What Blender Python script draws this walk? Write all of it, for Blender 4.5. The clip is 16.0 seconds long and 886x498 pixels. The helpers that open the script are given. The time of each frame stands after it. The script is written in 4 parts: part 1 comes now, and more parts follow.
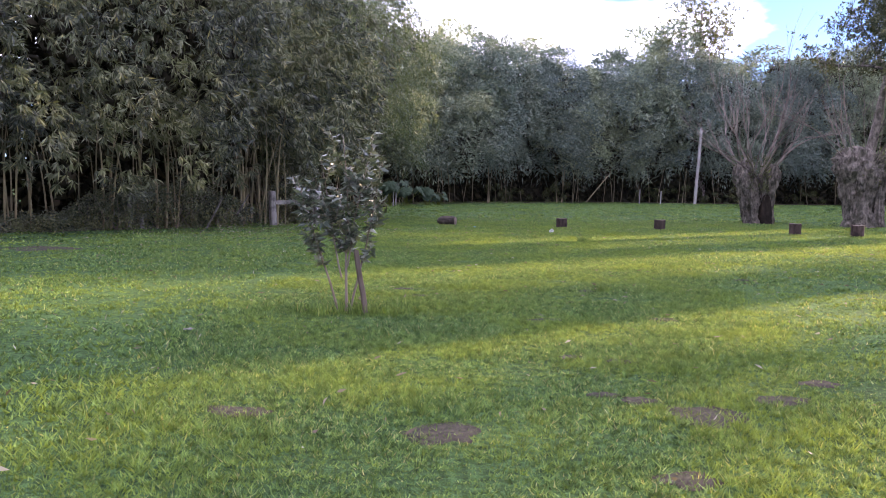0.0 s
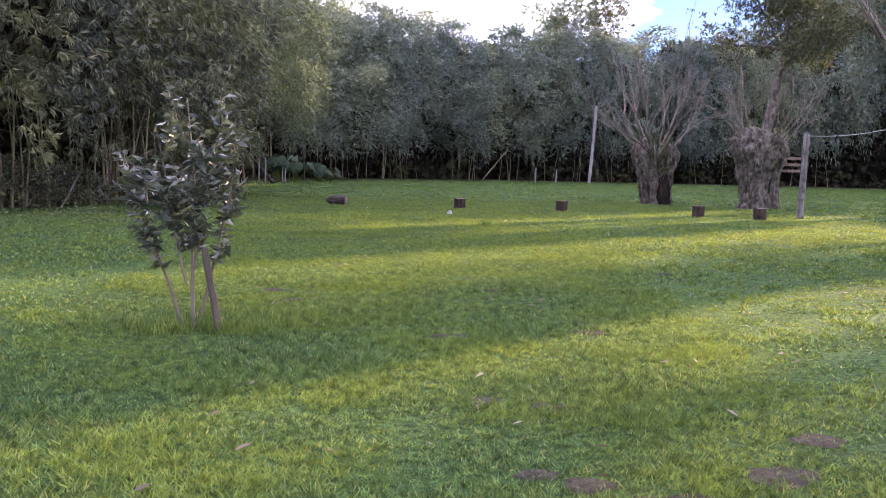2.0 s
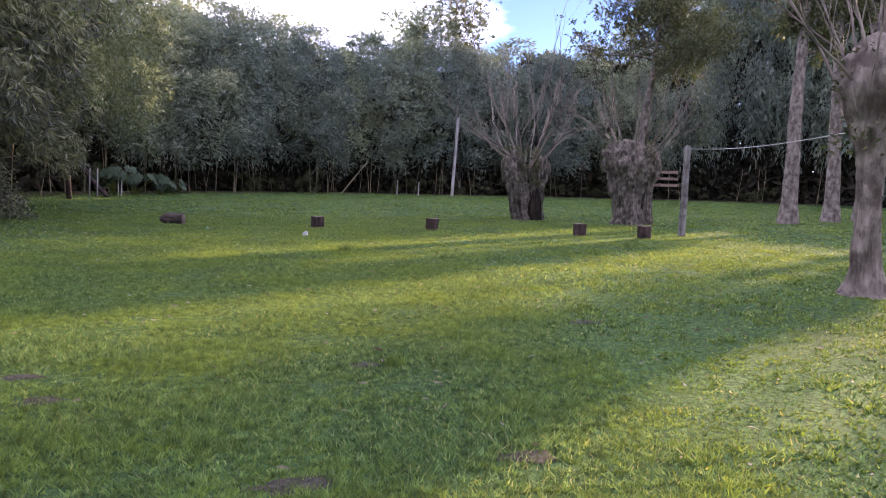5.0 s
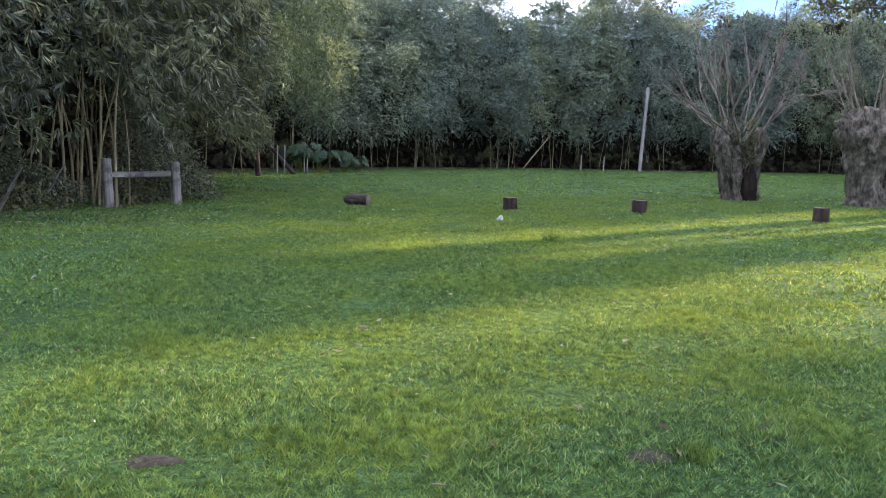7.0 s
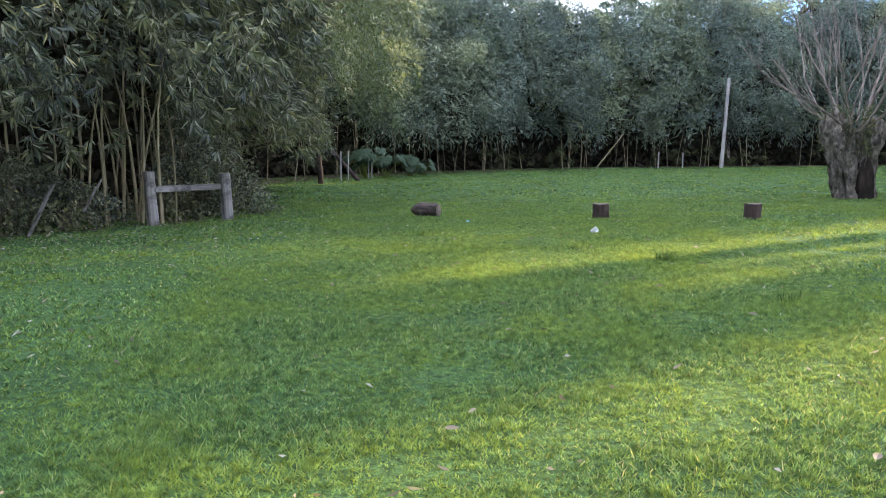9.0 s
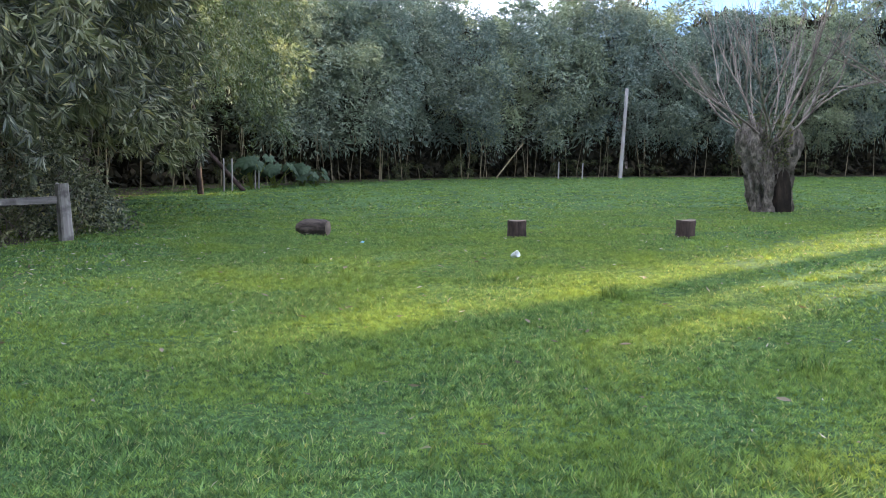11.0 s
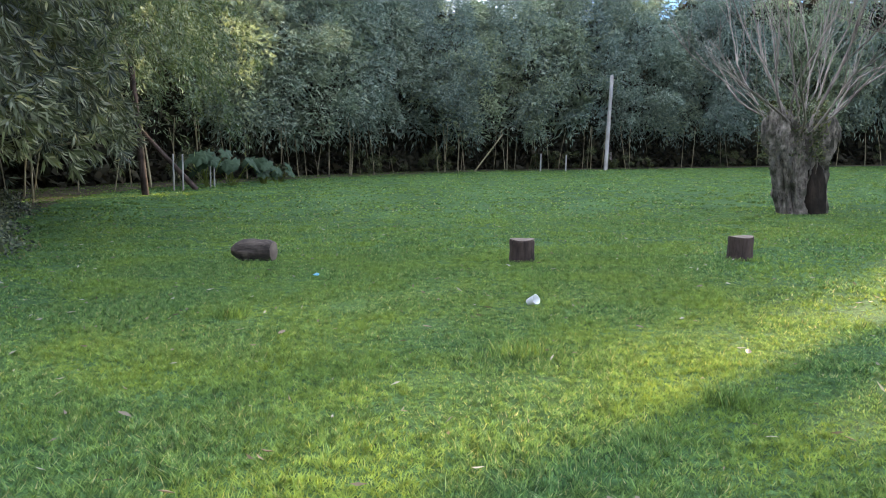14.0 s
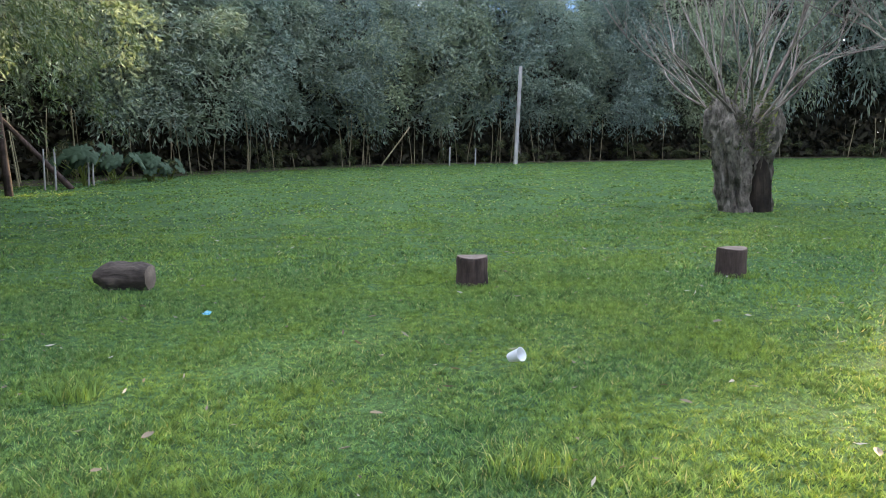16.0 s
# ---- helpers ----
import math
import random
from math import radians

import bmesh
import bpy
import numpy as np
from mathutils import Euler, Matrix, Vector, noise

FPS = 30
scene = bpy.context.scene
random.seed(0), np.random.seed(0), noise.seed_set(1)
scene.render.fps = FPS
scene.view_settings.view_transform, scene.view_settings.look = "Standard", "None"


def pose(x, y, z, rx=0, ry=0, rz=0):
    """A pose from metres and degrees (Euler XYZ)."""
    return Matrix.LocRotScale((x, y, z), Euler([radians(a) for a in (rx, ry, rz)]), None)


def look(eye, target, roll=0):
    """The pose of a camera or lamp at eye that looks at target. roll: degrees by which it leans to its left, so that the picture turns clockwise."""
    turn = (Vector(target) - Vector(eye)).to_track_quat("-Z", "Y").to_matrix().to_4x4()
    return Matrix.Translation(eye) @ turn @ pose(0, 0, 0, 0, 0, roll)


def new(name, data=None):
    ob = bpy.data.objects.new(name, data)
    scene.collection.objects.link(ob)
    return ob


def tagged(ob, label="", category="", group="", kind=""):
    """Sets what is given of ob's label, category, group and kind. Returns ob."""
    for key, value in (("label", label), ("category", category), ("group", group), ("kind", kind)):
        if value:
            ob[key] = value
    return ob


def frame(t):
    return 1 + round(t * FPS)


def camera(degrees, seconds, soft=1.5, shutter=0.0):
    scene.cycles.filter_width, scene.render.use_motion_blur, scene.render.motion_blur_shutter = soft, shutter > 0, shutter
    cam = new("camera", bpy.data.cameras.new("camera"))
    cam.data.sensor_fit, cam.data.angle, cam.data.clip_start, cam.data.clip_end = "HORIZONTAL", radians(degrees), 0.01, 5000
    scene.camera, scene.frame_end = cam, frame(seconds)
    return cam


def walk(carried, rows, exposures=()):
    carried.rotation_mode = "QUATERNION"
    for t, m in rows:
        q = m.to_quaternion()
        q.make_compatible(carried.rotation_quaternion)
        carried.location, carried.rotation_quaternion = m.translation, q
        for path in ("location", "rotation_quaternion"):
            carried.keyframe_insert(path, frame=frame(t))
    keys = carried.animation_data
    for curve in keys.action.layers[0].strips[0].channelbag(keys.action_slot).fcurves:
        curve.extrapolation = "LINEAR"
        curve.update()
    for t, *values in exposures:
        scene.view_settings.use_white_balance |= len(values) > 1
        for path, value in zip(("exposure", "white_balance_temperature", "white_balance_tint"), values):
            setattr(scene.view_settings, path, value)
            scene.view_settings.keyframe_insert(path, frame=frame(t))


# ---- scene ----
cam = camera(56.0, 16.0, 0.9)
PATH = [
    (0, (0.048, -0.406, 1.285), (0.032, 1.588, 1.127), 0.8),
    (0.5, (0.027, 0.012, 1.307), (0.099, 2.003, 1.131), 0.6),
    (1, (0.104, 0.465, 1.293), (0.177, 2.455, 1.11), 1.0),
    (1.5, (0.144, 0.88, 1.26), (0.264, 2.865, 1.051), 1.5),
    (2, (0.175, 1.281, 1.318), (0.41, 3.256, 1.108), 1.5),
    (2.5, (0.282, 1.671, 1.342), (0.656, 3.625, 1.138), 1.7),
    (3, (0.372, 2.036, 1.356), (0.905, 3.952, 1.144), 2.0),
    (5.5, (0.565, 4.412, 1.341), (1.128, 6.324, 1.177), 1.7),
    (6, (0.564, 4.931, 1.313), (0.988, 6.878, 1.139), 1.7),
    (6.5, (0.497, 5.436, 1.362), (0.799, 7.402, 1.15), 1.2),
    (7, (0.444, 6.039, 1.385), (0.6, 8.018, 1.14), 1.3),
    (7.5, (0.384, 6.598, 1.359), (0.429, 8.584, 1.124), 0.8),
    (8, (0.316, 7.095, 1.397), (0.285, 9.081, 1.16), -0.1),
    (10.5, (0.351, 10.063, 1.381), (0.519, 12.04, 1.133), -0.3),
    (11, (0.418, 10.647, 1.363), (0.662, 12.62, 1.141), 0.1),
    (11.5, (0.542, 11.153, 1.42), (0.805, 13.123, 1.193), 0.4),
    (12, (0.617, 11.716, 1.447), (0.926, 13.68, 1.229), 0.3),
    (12.5, (0.704, 12.259, 1.43), (1.024, 14.225, 1.253), 0.2),
    (13, (0.757, 12.833, 1.436), (1.053, 14.804, 1.264), 0.3),
    (13.5, (0.721, 13.423, 1.489), (1.061, 15.381, 1.266), 0.2),
    (14, (0.736, 14.029, 1.476), (1.041, 15.991, 1.231), -0.3),
    (14.5, (0.745, 14.596, 1.456), (1.024, 16.559, 1.198), -0.4),
    (15, (0.727, 15.148, 1.518), (1.085, 17.095, 1.237), -0.7),
    (15.5, (0.783, 15.73, 1.52), (1.193, 17.668, 1.244), -0.7),
    (16, (0.81, 16.319, 1.478), (1.345, 18.229, 1.216), -0.4),
]
EXPOSURES = [(0, 2.8, 5950, 38), (3, 2.75, 6050, 42), (5.5, 2.5, 6000, 36), (6.5, 2.65, 5900, 22), (7.5, 2.85, 5800, 19), (10.5, 3.05, 5850, 15), (12.5, 2.95, 5850, 18), (13, 2.85, 5850, 17), (13.5, 2.7, 5850, 15), (14, 3.05, 5850, 12), (14.5, 3.1, 5850, 11), (16, 3.05, 5900, 11)]
walk(cam, [(t, look(eye, target, roll)) for t, eye, target, roll in PATH], EXPOSURES)

# ---- world and sun ----
SUN_AZ, SUN_EL = 56.0, 14.0
world = bpy.data.worlds.new("world")
scene.world = world
world.use_nodes = True
wn, wl = world.node_tree.nodes, world.node_tree.links
wn.clear()
w_out, w_bg = wn.new("ShaderNodeOutputWorld"), wn.new("ShaderNodeBackground")
w_sky = wn.new("ShaderNodeTexSky")
w_sky.sky_type, w_sky.sun_disc = "NISHITA", False
w_sky.dust_density, w_sky.air_density, w_sky.ozone_density = 0.1, 0.5, 2.5
w_sky.sun_elevation, w_sky.sun_rotation = radians(SUN_EL), radians(SUN_AZ)
w_noise, w_map, w_tc = wn.new("ShaderNodeTexNoise"), wn.new("ShaderNodeMapping"), wn.new("ShaderNodeTexCoord")
w_map.inputs["Scale"].default_value = (1.0, 1.0, 2.6)
w_map.inputs["Location"].default_value = (0.9, 2.1, 0.4)
w_noise.inputs["Scale"].default_value, w_noise.inputs["Detail"].default_value = 2.6, 7.0
w_noise.inputs["Roughness"].default_value = 0.52
w_ramp = wn.new("ShaderNodeValToRGB")
w_ramp.color_ramp.elements[0].position, w_ramp.color_ramp.elements[1].position = 0.44, 0.60
w_mix = wn.new("ShaderNodeMix")
w_mix.data_type = "RGBA"
w_mix.inputs[7].default_value = (17.0, 17.4, 18.4, 1)
wl.new(w_tc.outputs["Generated"], w_map.inputs["Vector"])
wl.new(w_map.outputs[0], w_noise.inputs["Vector"])
wl.new(w_noise.outputs[0], w_ramp.inputs[0])
wl.new(w_ramp.outputs[0], w_mix.inputs[0])
wl.new(w_sky.outputs[0], w_mix.inputs[6])
wl.new(w_mix.outputs[2], w_bg.inputs[0])
w_bg.inputs[1].default_value = 0.05
wl.new(w_bg.outputs[0], w_out.inputs[0])

sun_data = bpy.data.lights.new("sun", "SUN")
sun_data.energy, sun_data.angle, sun_data.color = 3.1, radians(0.9), (1.0, 0.77, 0.38)
sun = new("sun", sun_data)
a, e = radians(SUN_AZ), radians(SUN_EL)
sun.matrix_world = look((math.sin(a) * math.cos(e) * 100, math.cos(a) * math.cos(e) * 100, math.sin(e) * 100), (0, 0, 0))


# ---- materials ----
def ramp_node(nt, stops):
    r = nt.nodes.new("ShaderNodeValToRGB")
    els = r.color_ramp.elements
    while len(els) < len(stops):
        els.new(0.5)
    for el, (p, c) in zip(els, stops):
        el.position, el.color = p, (*c, 1)
    return r


def noise_node(nt, scale, detail=4.0, stretch=(1, 1, 1), rough=0.55):
    g = nt.nodes.new("ShaderNodeTexCoord")
    m = nt.nodes.new("ShaderNodeMapping")
    m.inputs["Scale"].default_value = stretch
    n = nt.nodes.new("ShaderNodeTexNoise")
    n.inputs["Scale"].default_value, n.inputs["Detail"].default_value, n.inputs["Roughness"].default_value = scale, detail, rough
    nt.links.new(g.outputs["Object"], m.inputs["Vector"])
    nt.links.new(m.outputs[0], n.inputs["Vector"])
    return n


def mix_col(nt, fac, c1, c2, mode="MIX"):
    m = nt.nodes.new("ShaderNodeMix")
    m.data_type, m.blend_type = "RGBA", mode
    for k, v in ((0, fac), (6, c1), (7, c2)):
        if isinstance(v, (int, float)):
            m.inputs[k].default_value = v
        elif isinstance(v, tuple):
            m.inputs[k].default_value = (*v, 1)
        else:
            nt.links.new(v, m.inputs[k])
    return m.outputs[2]


def blank(name):
    m = bpy.data.materials.new(name)
    m.use_nodes = True
    nt = m.node_tree
    return m, nt, nt.nodes["Principled BSDF"]


def leaf_mat(name, stops, rough=0.45, through_light=0.35, patch=None, patch_scale=0.6, spec=0.4, glow=(1.2, 1.2, 0.55), tufts=0.0, own=None):
    """Thin leaves: each leaf has its own tone; patches of a second tone at a larger scale; light passes through."""
    m, nt, b = blank(name)
    geo = nt.nodes.new("ShaderNodeNewGeometry")
    r = ramp_node(nt, stops)
    nt.links.new(geo.outputs["Random Per Island"], r.inputs[0])
    col = r.outputs[0]
    if patch:
        n = noise_node(nt, patch_scale, 3.0)
        pr = ramp_node(nt, ((0.42, (0, 0, 0)), (0.62, (1, 1, 1))))
        nt.links.new(n.outputs[0], pr.inputs[0])
        col = mix_col(nt, pr.outputs[0], col, mix_col(nt, 0.6, col, patch))
    if own:
        info = nt.nodes.new("ShaderNodeObjectInfo")
        tone = ramp_node(nt, own)
        nt.links.new(info.outputs["Random"], tone.inputs[0])
        col = mix_col(nt, 1.0, col, tone.outputs[0], "MULTIPLY")
    if tufts:
        n = noise_node(nt, tufts, 4.0)
        tone = ramp_node(nt, ((0.36, (0.44, 0.47, 0.46)), (0.62, (1.22, 1.2, 1.16))))
        nt.links.new(n.outputs[0], tone.inputs[0])
        col = mix_col(nt, 1.0, col, tone.outputs[0], "MULTIPLY")
    nt.links.new(col, b.inputs["Base Color"])
    b.inputs["Roughness"].default_value = rough
    b.inputs["Specular IOR Level"].default_value = spec
    tr = nt.nodes.new("ShaderNodeBsdfTranslucent")
    warm = mix_col(nt, 1.0, col, glow, "MULTIPLY")
    nt.links.new(warm, tr.inputs[0])
    ms = nt.nodes.new("ShaderNodeMixShader")
    ms.inputs[0].default_value = through_light
    nt.links.new(b.outputs[0], ms.inputs[1])
    nt.links.new(tr.outputs[0], ms.inputs[2])
    nt.links.new(ms.outputs[0], nt.nodes["Material Output"].inputs[0])
    return m


def wood_mat(name, dark, light, scale=6.0, stretch=(1, 1, 0.15), bump=0.5, rough=0.85, stain=None, dist=0.02, blotch=0.25):
    """Bark and timber: long grain, blotches of a second scale and relief."""
    m, nt, b = blank(name)
    n1 = noise_node(nt, scale, 8.0, stretch, 0.65)
    n2 = noise_node(nt, scale * blotch, 3.0)
    r = ramp_node(nt, ((0.32, dark), (0.68, light)))
    nt.links.new(n1.outputs[0], r.inputs[0])
    col = r.outputs[0]
    pr = ramp_node(nt, ((0.48, (0, 0, 0)), (0.62, (1, 1, 1))))
    nt.links.new(n2.outputs[0], pr.inputs[0])
    col = mix_col(nt, pr.outputs[0], col, mix_col(nt, 0.65, col, stain or tuple(c * 0.45 for c in dark)))
    nt.links.new(col, b.inputs["Base Color"])
    b.inputs["Roughness"].default_value = rough
    b.inputs["Specular IOR Level"].default_value = 0.2
    bp = nt.nodes.new("ShaderNodeBump")
    bp.inputs["Strength"].default_value, bp.inputs["Distance"].default_value = bump, dist
    nt.links.new(n1.outputs[0], bp.inputs["Height"])
    nt.links.new(bp.outputs[0], b.inputs["Normal"])
    return m


def plain_mat(name, c, rough=0.5, vary=0.15, scale=8.0, spec=0.4):
    m, nt, b = blank(name)
    n = noise_node(nt, scale, 5.0)
    r = ramp_node(nt, ((0.3, tuple(v * (1 - vary) for v in c)), (0.7, tuple(min(1, v * (1 + vary)) for v in c))))
    nt.links.new(n.outputs[0], r.inputs[0])
    nt.links.new(r.outputs[0], b.inputs["Base Color"])
    b.inputs["Roughness"].default_value, b.inputs["Specular IOR Level"].default_value = rough, spec
    return m


def lawn_mat():
    m, nt, b = blank("lawn_soil")
    n1, n2, n3 = noise_node(nt, 0.35, 4.0), noise_node(nt, 20.0, 6.0), noise_node(nt, 90.0, 3.0)
    r1 = ramp_node(nt, ((0.35, (0.050, 0.098, 0.034)), (0.65, (0.078, 0.145, 0.048))))
    nt.links.new(n1.outputs[0], r1.inputs[0])
    # strong fine mottling: its dark spots paint shadow between the blades
    r2 = ramp_node(nt, ((0.34, (0.40, 0.42, 0.40)), (0.62, (1.35, 1.35, 1.3))))
    nt.links.new(n2.outputs[0], r2.inputs[0])
    r3 = ramp_node(nt, ((0.32, (0.45, 0.45, 0.45)), (0.66, (1.4, 1.4, 1.4))))
    nt.links.new(n3.outputs[0], r3.inputs[0])
    col = mix_col(nt, 1.0, mix_col(nt, 1.0, r1.outputs[0], r2.outputs[0], "MULTIPLY"), r3.outputs[0], "MULTIPLY")
    nt.links.new(col, b.inputs["Base Color"])
    b.inputs["Roughness"].default_value, b.inputs["Specular IOR Level"].default_value = 0.95, 0.1
    bp = nt.nodes.new("ShaderNodeBump")
    bp.inputs["Strength"].default_value, bp.inputs["Distance"].default_value = 0.7, 0.05
    nt.links.new(n3.outputs[0], bp.inputs["Height"])
    nt.links.new(bp.outputs[0], b.inputs["Normal"])
    return m


M_LAWN = lawn_mat()
M_GRASS = leaf_mat("grass_blades", ((0.0, (0.036, 0.080, 0.036)), (0.45, (0.100, 0.205, 0.080)), (0.90, (0.185, 0.325, 0.135)), (1.0, (0.36, 0.38, 0.25))), 0.65, 0.45, (0.165, 0.27, 0.062), 0.8, 0.08, (1.7, 1.25, 0.45), 13.0)
M_DIRT = wood_mat("bare_soil", (0.018, 0.017, 0.012), (0.105, 0.094, 0.070), 30.0, (1, 1, 1), 1.0, 0.95, (0.045, 0.036, 0.030), 0.03)
M_LITTER = wood_mat("leaf_litter_floor", (0.035, 0.028, 0.016), (0.10, 0.078, 0.045), 9.0, (1, 1, 1), 0.8, 0.95)
M_BLEAF = leaf_mat("bamboo_leaf", ((0.0, (0.034, 0.046, 0.036)), (0.5, (0.082, 0.100, 0.076)), (0.92, (0.20, 0.22, 0.145)), (1.0, (0.34, 0.31, 0.12))), 0.42, 0.2, (0.21, 0.225, 0.085), 0.5, 0.35, glow=(1.15, 1.15, 0.6))
M_WLEAF = leaf_mat("weeping_leaf", ((0.0, (0.060, 0.090, 0.044)), (0.6, (0.100, 0.140, 0.068)), (1.0, (0.18, 0.20, 0.085))), 0.45, 0.28, (0.14, 0.17, 0.06), 0.5, 0.3)
# Far grove leaves: tones lightened so the colour takes in the glare's haze.
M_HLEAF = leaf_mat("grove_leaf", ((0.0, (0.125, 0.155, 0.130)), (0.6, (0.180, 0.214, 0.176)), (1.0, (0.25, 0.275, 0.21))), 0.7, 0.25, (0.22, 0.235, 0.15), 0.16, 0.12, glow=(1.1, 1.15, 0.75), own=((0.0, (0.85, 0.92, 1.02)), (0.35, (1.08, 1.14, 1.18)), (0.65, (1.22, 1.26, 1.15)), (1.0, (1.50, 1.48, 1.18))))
M_TLEAF = leaf_mat("tree_leaf", ((0.0, (0.045, 0.060, 0.028)), (0.7, (0.085, 0.100, 0.042)), (1.0, (0.16, 0.15, 0.06))), 0.45, 0.3)
M_SLEAF = leaf_mat("sapling_leaf", ((0.0, (0.050, 0.072, 0.056)), (0.7, (0.115, 0.145, 0.112)), (1.0, (0.21, 0.23, 0.17))), 0.28, 0.18, spec=0.6)
M_BIGLEAF = leaf_mat("broad_leaf", ((0.0, (0.030, 0.052, 0.030)), (1.0, (0.060, 0.090, 0.052))), 0.6, 0.12, spec=0.12)
# Inner grove leaves: the shade is put into the colour, a darker brown.
M_SHADELEAF = leaf_mat("shade_inner_leaf", ((0.0, (0.026, 0.024, 0.016)), (0.6, (0.052, 0.048, 0.032)), (1.0, (0.085, 0.072, 0.045))), 0.75, 0.1, spec=0.1)
M_CULM = wood_mat("bamboo_culm", (0.15, 0.13, 0.075), (0.37, 0.315, 0.19), 4.0, (1, 1, 0.3), 0.1, 0.5, (0.14, 0.12, 0.06))
M_BARK = wood_mat("willow_bark", (0.020, 0.016, 0.013), (0.27, 0.235, 0.195), 8.0, (1, 1, 0.55), 1.0, 0.9, (0.040, 0.042, 0.026), 0.08, 0.5)
M_PALE = wood_mat("pale_bark", (0.075, 0.058, 0.048), (0.36, 0.315, 0.265), 5.0, (1, 1, 0.4), 1.0, 0.9, (0.055, 0.042, 0.034), 0.05, 0.8)
M_TWIG = wood_mat("twig_bark", (0.13, 0.105, 0.088), (0.33, 0.285, 0.24), 5.0, (1, 1, 0.3), 0.3, 0.7)
M_POST = wood_mat("weathered_wood", (0.095, 0.088, 0.082), (0.30, 0.285, 0.265), 9.0, (1, 1, 0.08), 0.8, 0.9, None, 0.012, 0.5)
M_POLE = wood_mat("pale_pole_wood", (0.18, 0.17, 0.16), (0.36, 0.345, 0.33), 5.0, (1, 1, 0.1), 0.4, 0.85, (0.2, 0.18, 0.16))
M_STAKE = wood_mat("brown_stake_wood", (0.07, 0.055, 0.045), (0.19, 0.155, 0.13), 9.0, (1, 1, 0.08), 0.7, 0.9, None, 0.01)
M_STUMP = wood_mat("dark_stump_bark", (0.022, 0.016, 0.014), (0.085, 0.060, 0.050), 11.0, (1, 1, 0.15), 0.9, 0.9, None, 0.015)
M_CUT = wood_mat("cut_wood", (0.10, 0.075, 0.06), (0.24, 0.19, 0.155), 14.0, (1, 1, 1), 0.3, 0.85, None, 0.004)
M_HOLLOW = wood_mat("rotten_hollow", (0.010, 0.008, 0.006), (0.04, 0.03, 0.022), 8.0, (1, 1, 0.2), 0.8, 0.95)
M_CUP = plain_mat("white_plastic", (0.62, 0.64, 0.66), 0.35, 0.05)
M_PAPER = plain_mat("pale_paper", (0.19, 0.18, 0.16), 0.8, 0.2, 20)
M_BLUE = plain_mat("turquoise_wrapper", (0.05, 0.26, 0.34), 0.35, 0.2, 20)
M_DRY = leaf_mat("dry_leaf", ((0.0, (0.11, 0.08, 0.055)), (0.5, (0.22, 0.185, 0.14)), (1.0, (0.36, 0.34, 0.29))), 0.7, 0.15)
M_WIRE = plain_mat("wire", (0.42, 0.40, 0.37), 0.6)
M_FERN = leaf_mat("fern", ((0.0, (0.07, 0.13, 0.03)), (1.0, (0.22, 0.24, 0.05))), 0.5, 0.4)


# ---- mesh helpers ----
RNG = np.random.default_rng(7)


def rng(a, b, n):
    return RNG.uniform(a, b, n)


def unit(v):
    return v / (np.linalg.norm(v, axis=-1, keepdims=True) + 1e-9)


def fast_mesh(name, verts, faces, mat, smooth=False):
    """A mesh out of arrays; faces is a list of integer arrays, each of n rows of 3 or 4."""
    me = bpy.data.meshes.new(name)
    verts = np.asarray(verts, dtype=np.float32)
    me.vertices.add(len(verts))
    me.vertices.foreach_set("co", verts.ravel())
    idx = np.concatenate([f.ravel() for f in faces]).astype(np.int32)
    tot = np.concatenate([np.full(len(f), f.shape[1]) for f in faces]).astype(np.int32)
    start = np.concatenate(([0], np.cumsum(tot)[:-1])).astype(np.int32)
    me.loops.add(len(idx))
    me.loops.foreach_set("vertex_index", idx)
    me.polygons.add(len(tot))
    me.polygons.foreach_set("loop_start", start)
    if smooth:
        me.polygons.foreach_set("use_smooth", np.ones(len(tot), dtype=bool))
    me.update(calc_edges=True)
    me.materials.append(mat)
    return me


def put(name, me, parent=None, label=""):
    ob = new(name, me)
    if parent is not None:
        ob.parent = parent
    if label:
        ob["label"] = label
    return ob


def bm_mesh(name, bm, mat, smooth=False):
    me = bpy.data.meshes.new(name)
    bm.to_mesh(me)
    bm.free()
    me.materials.append(mat)
    if smooth:
        me.polygons.foreach_set("use_smooth", np.ones(len(me.polygons), dtype=bool))
    return me


def part(name, bm, mat, parent, label="", smooth=False):
    return put(name, bm_mesh(name, bm, mat, smooth), parent, label)


def thing(name, label, category, group="", kind="", at=(0, 0, 0), rz=0.0):
    ob = new(name)
    ob.empty_display_size = 0.2
    ob.matrix_world = pose(*at, 0, 0, rz)
    return tagged(ob, label, category, group, kind)


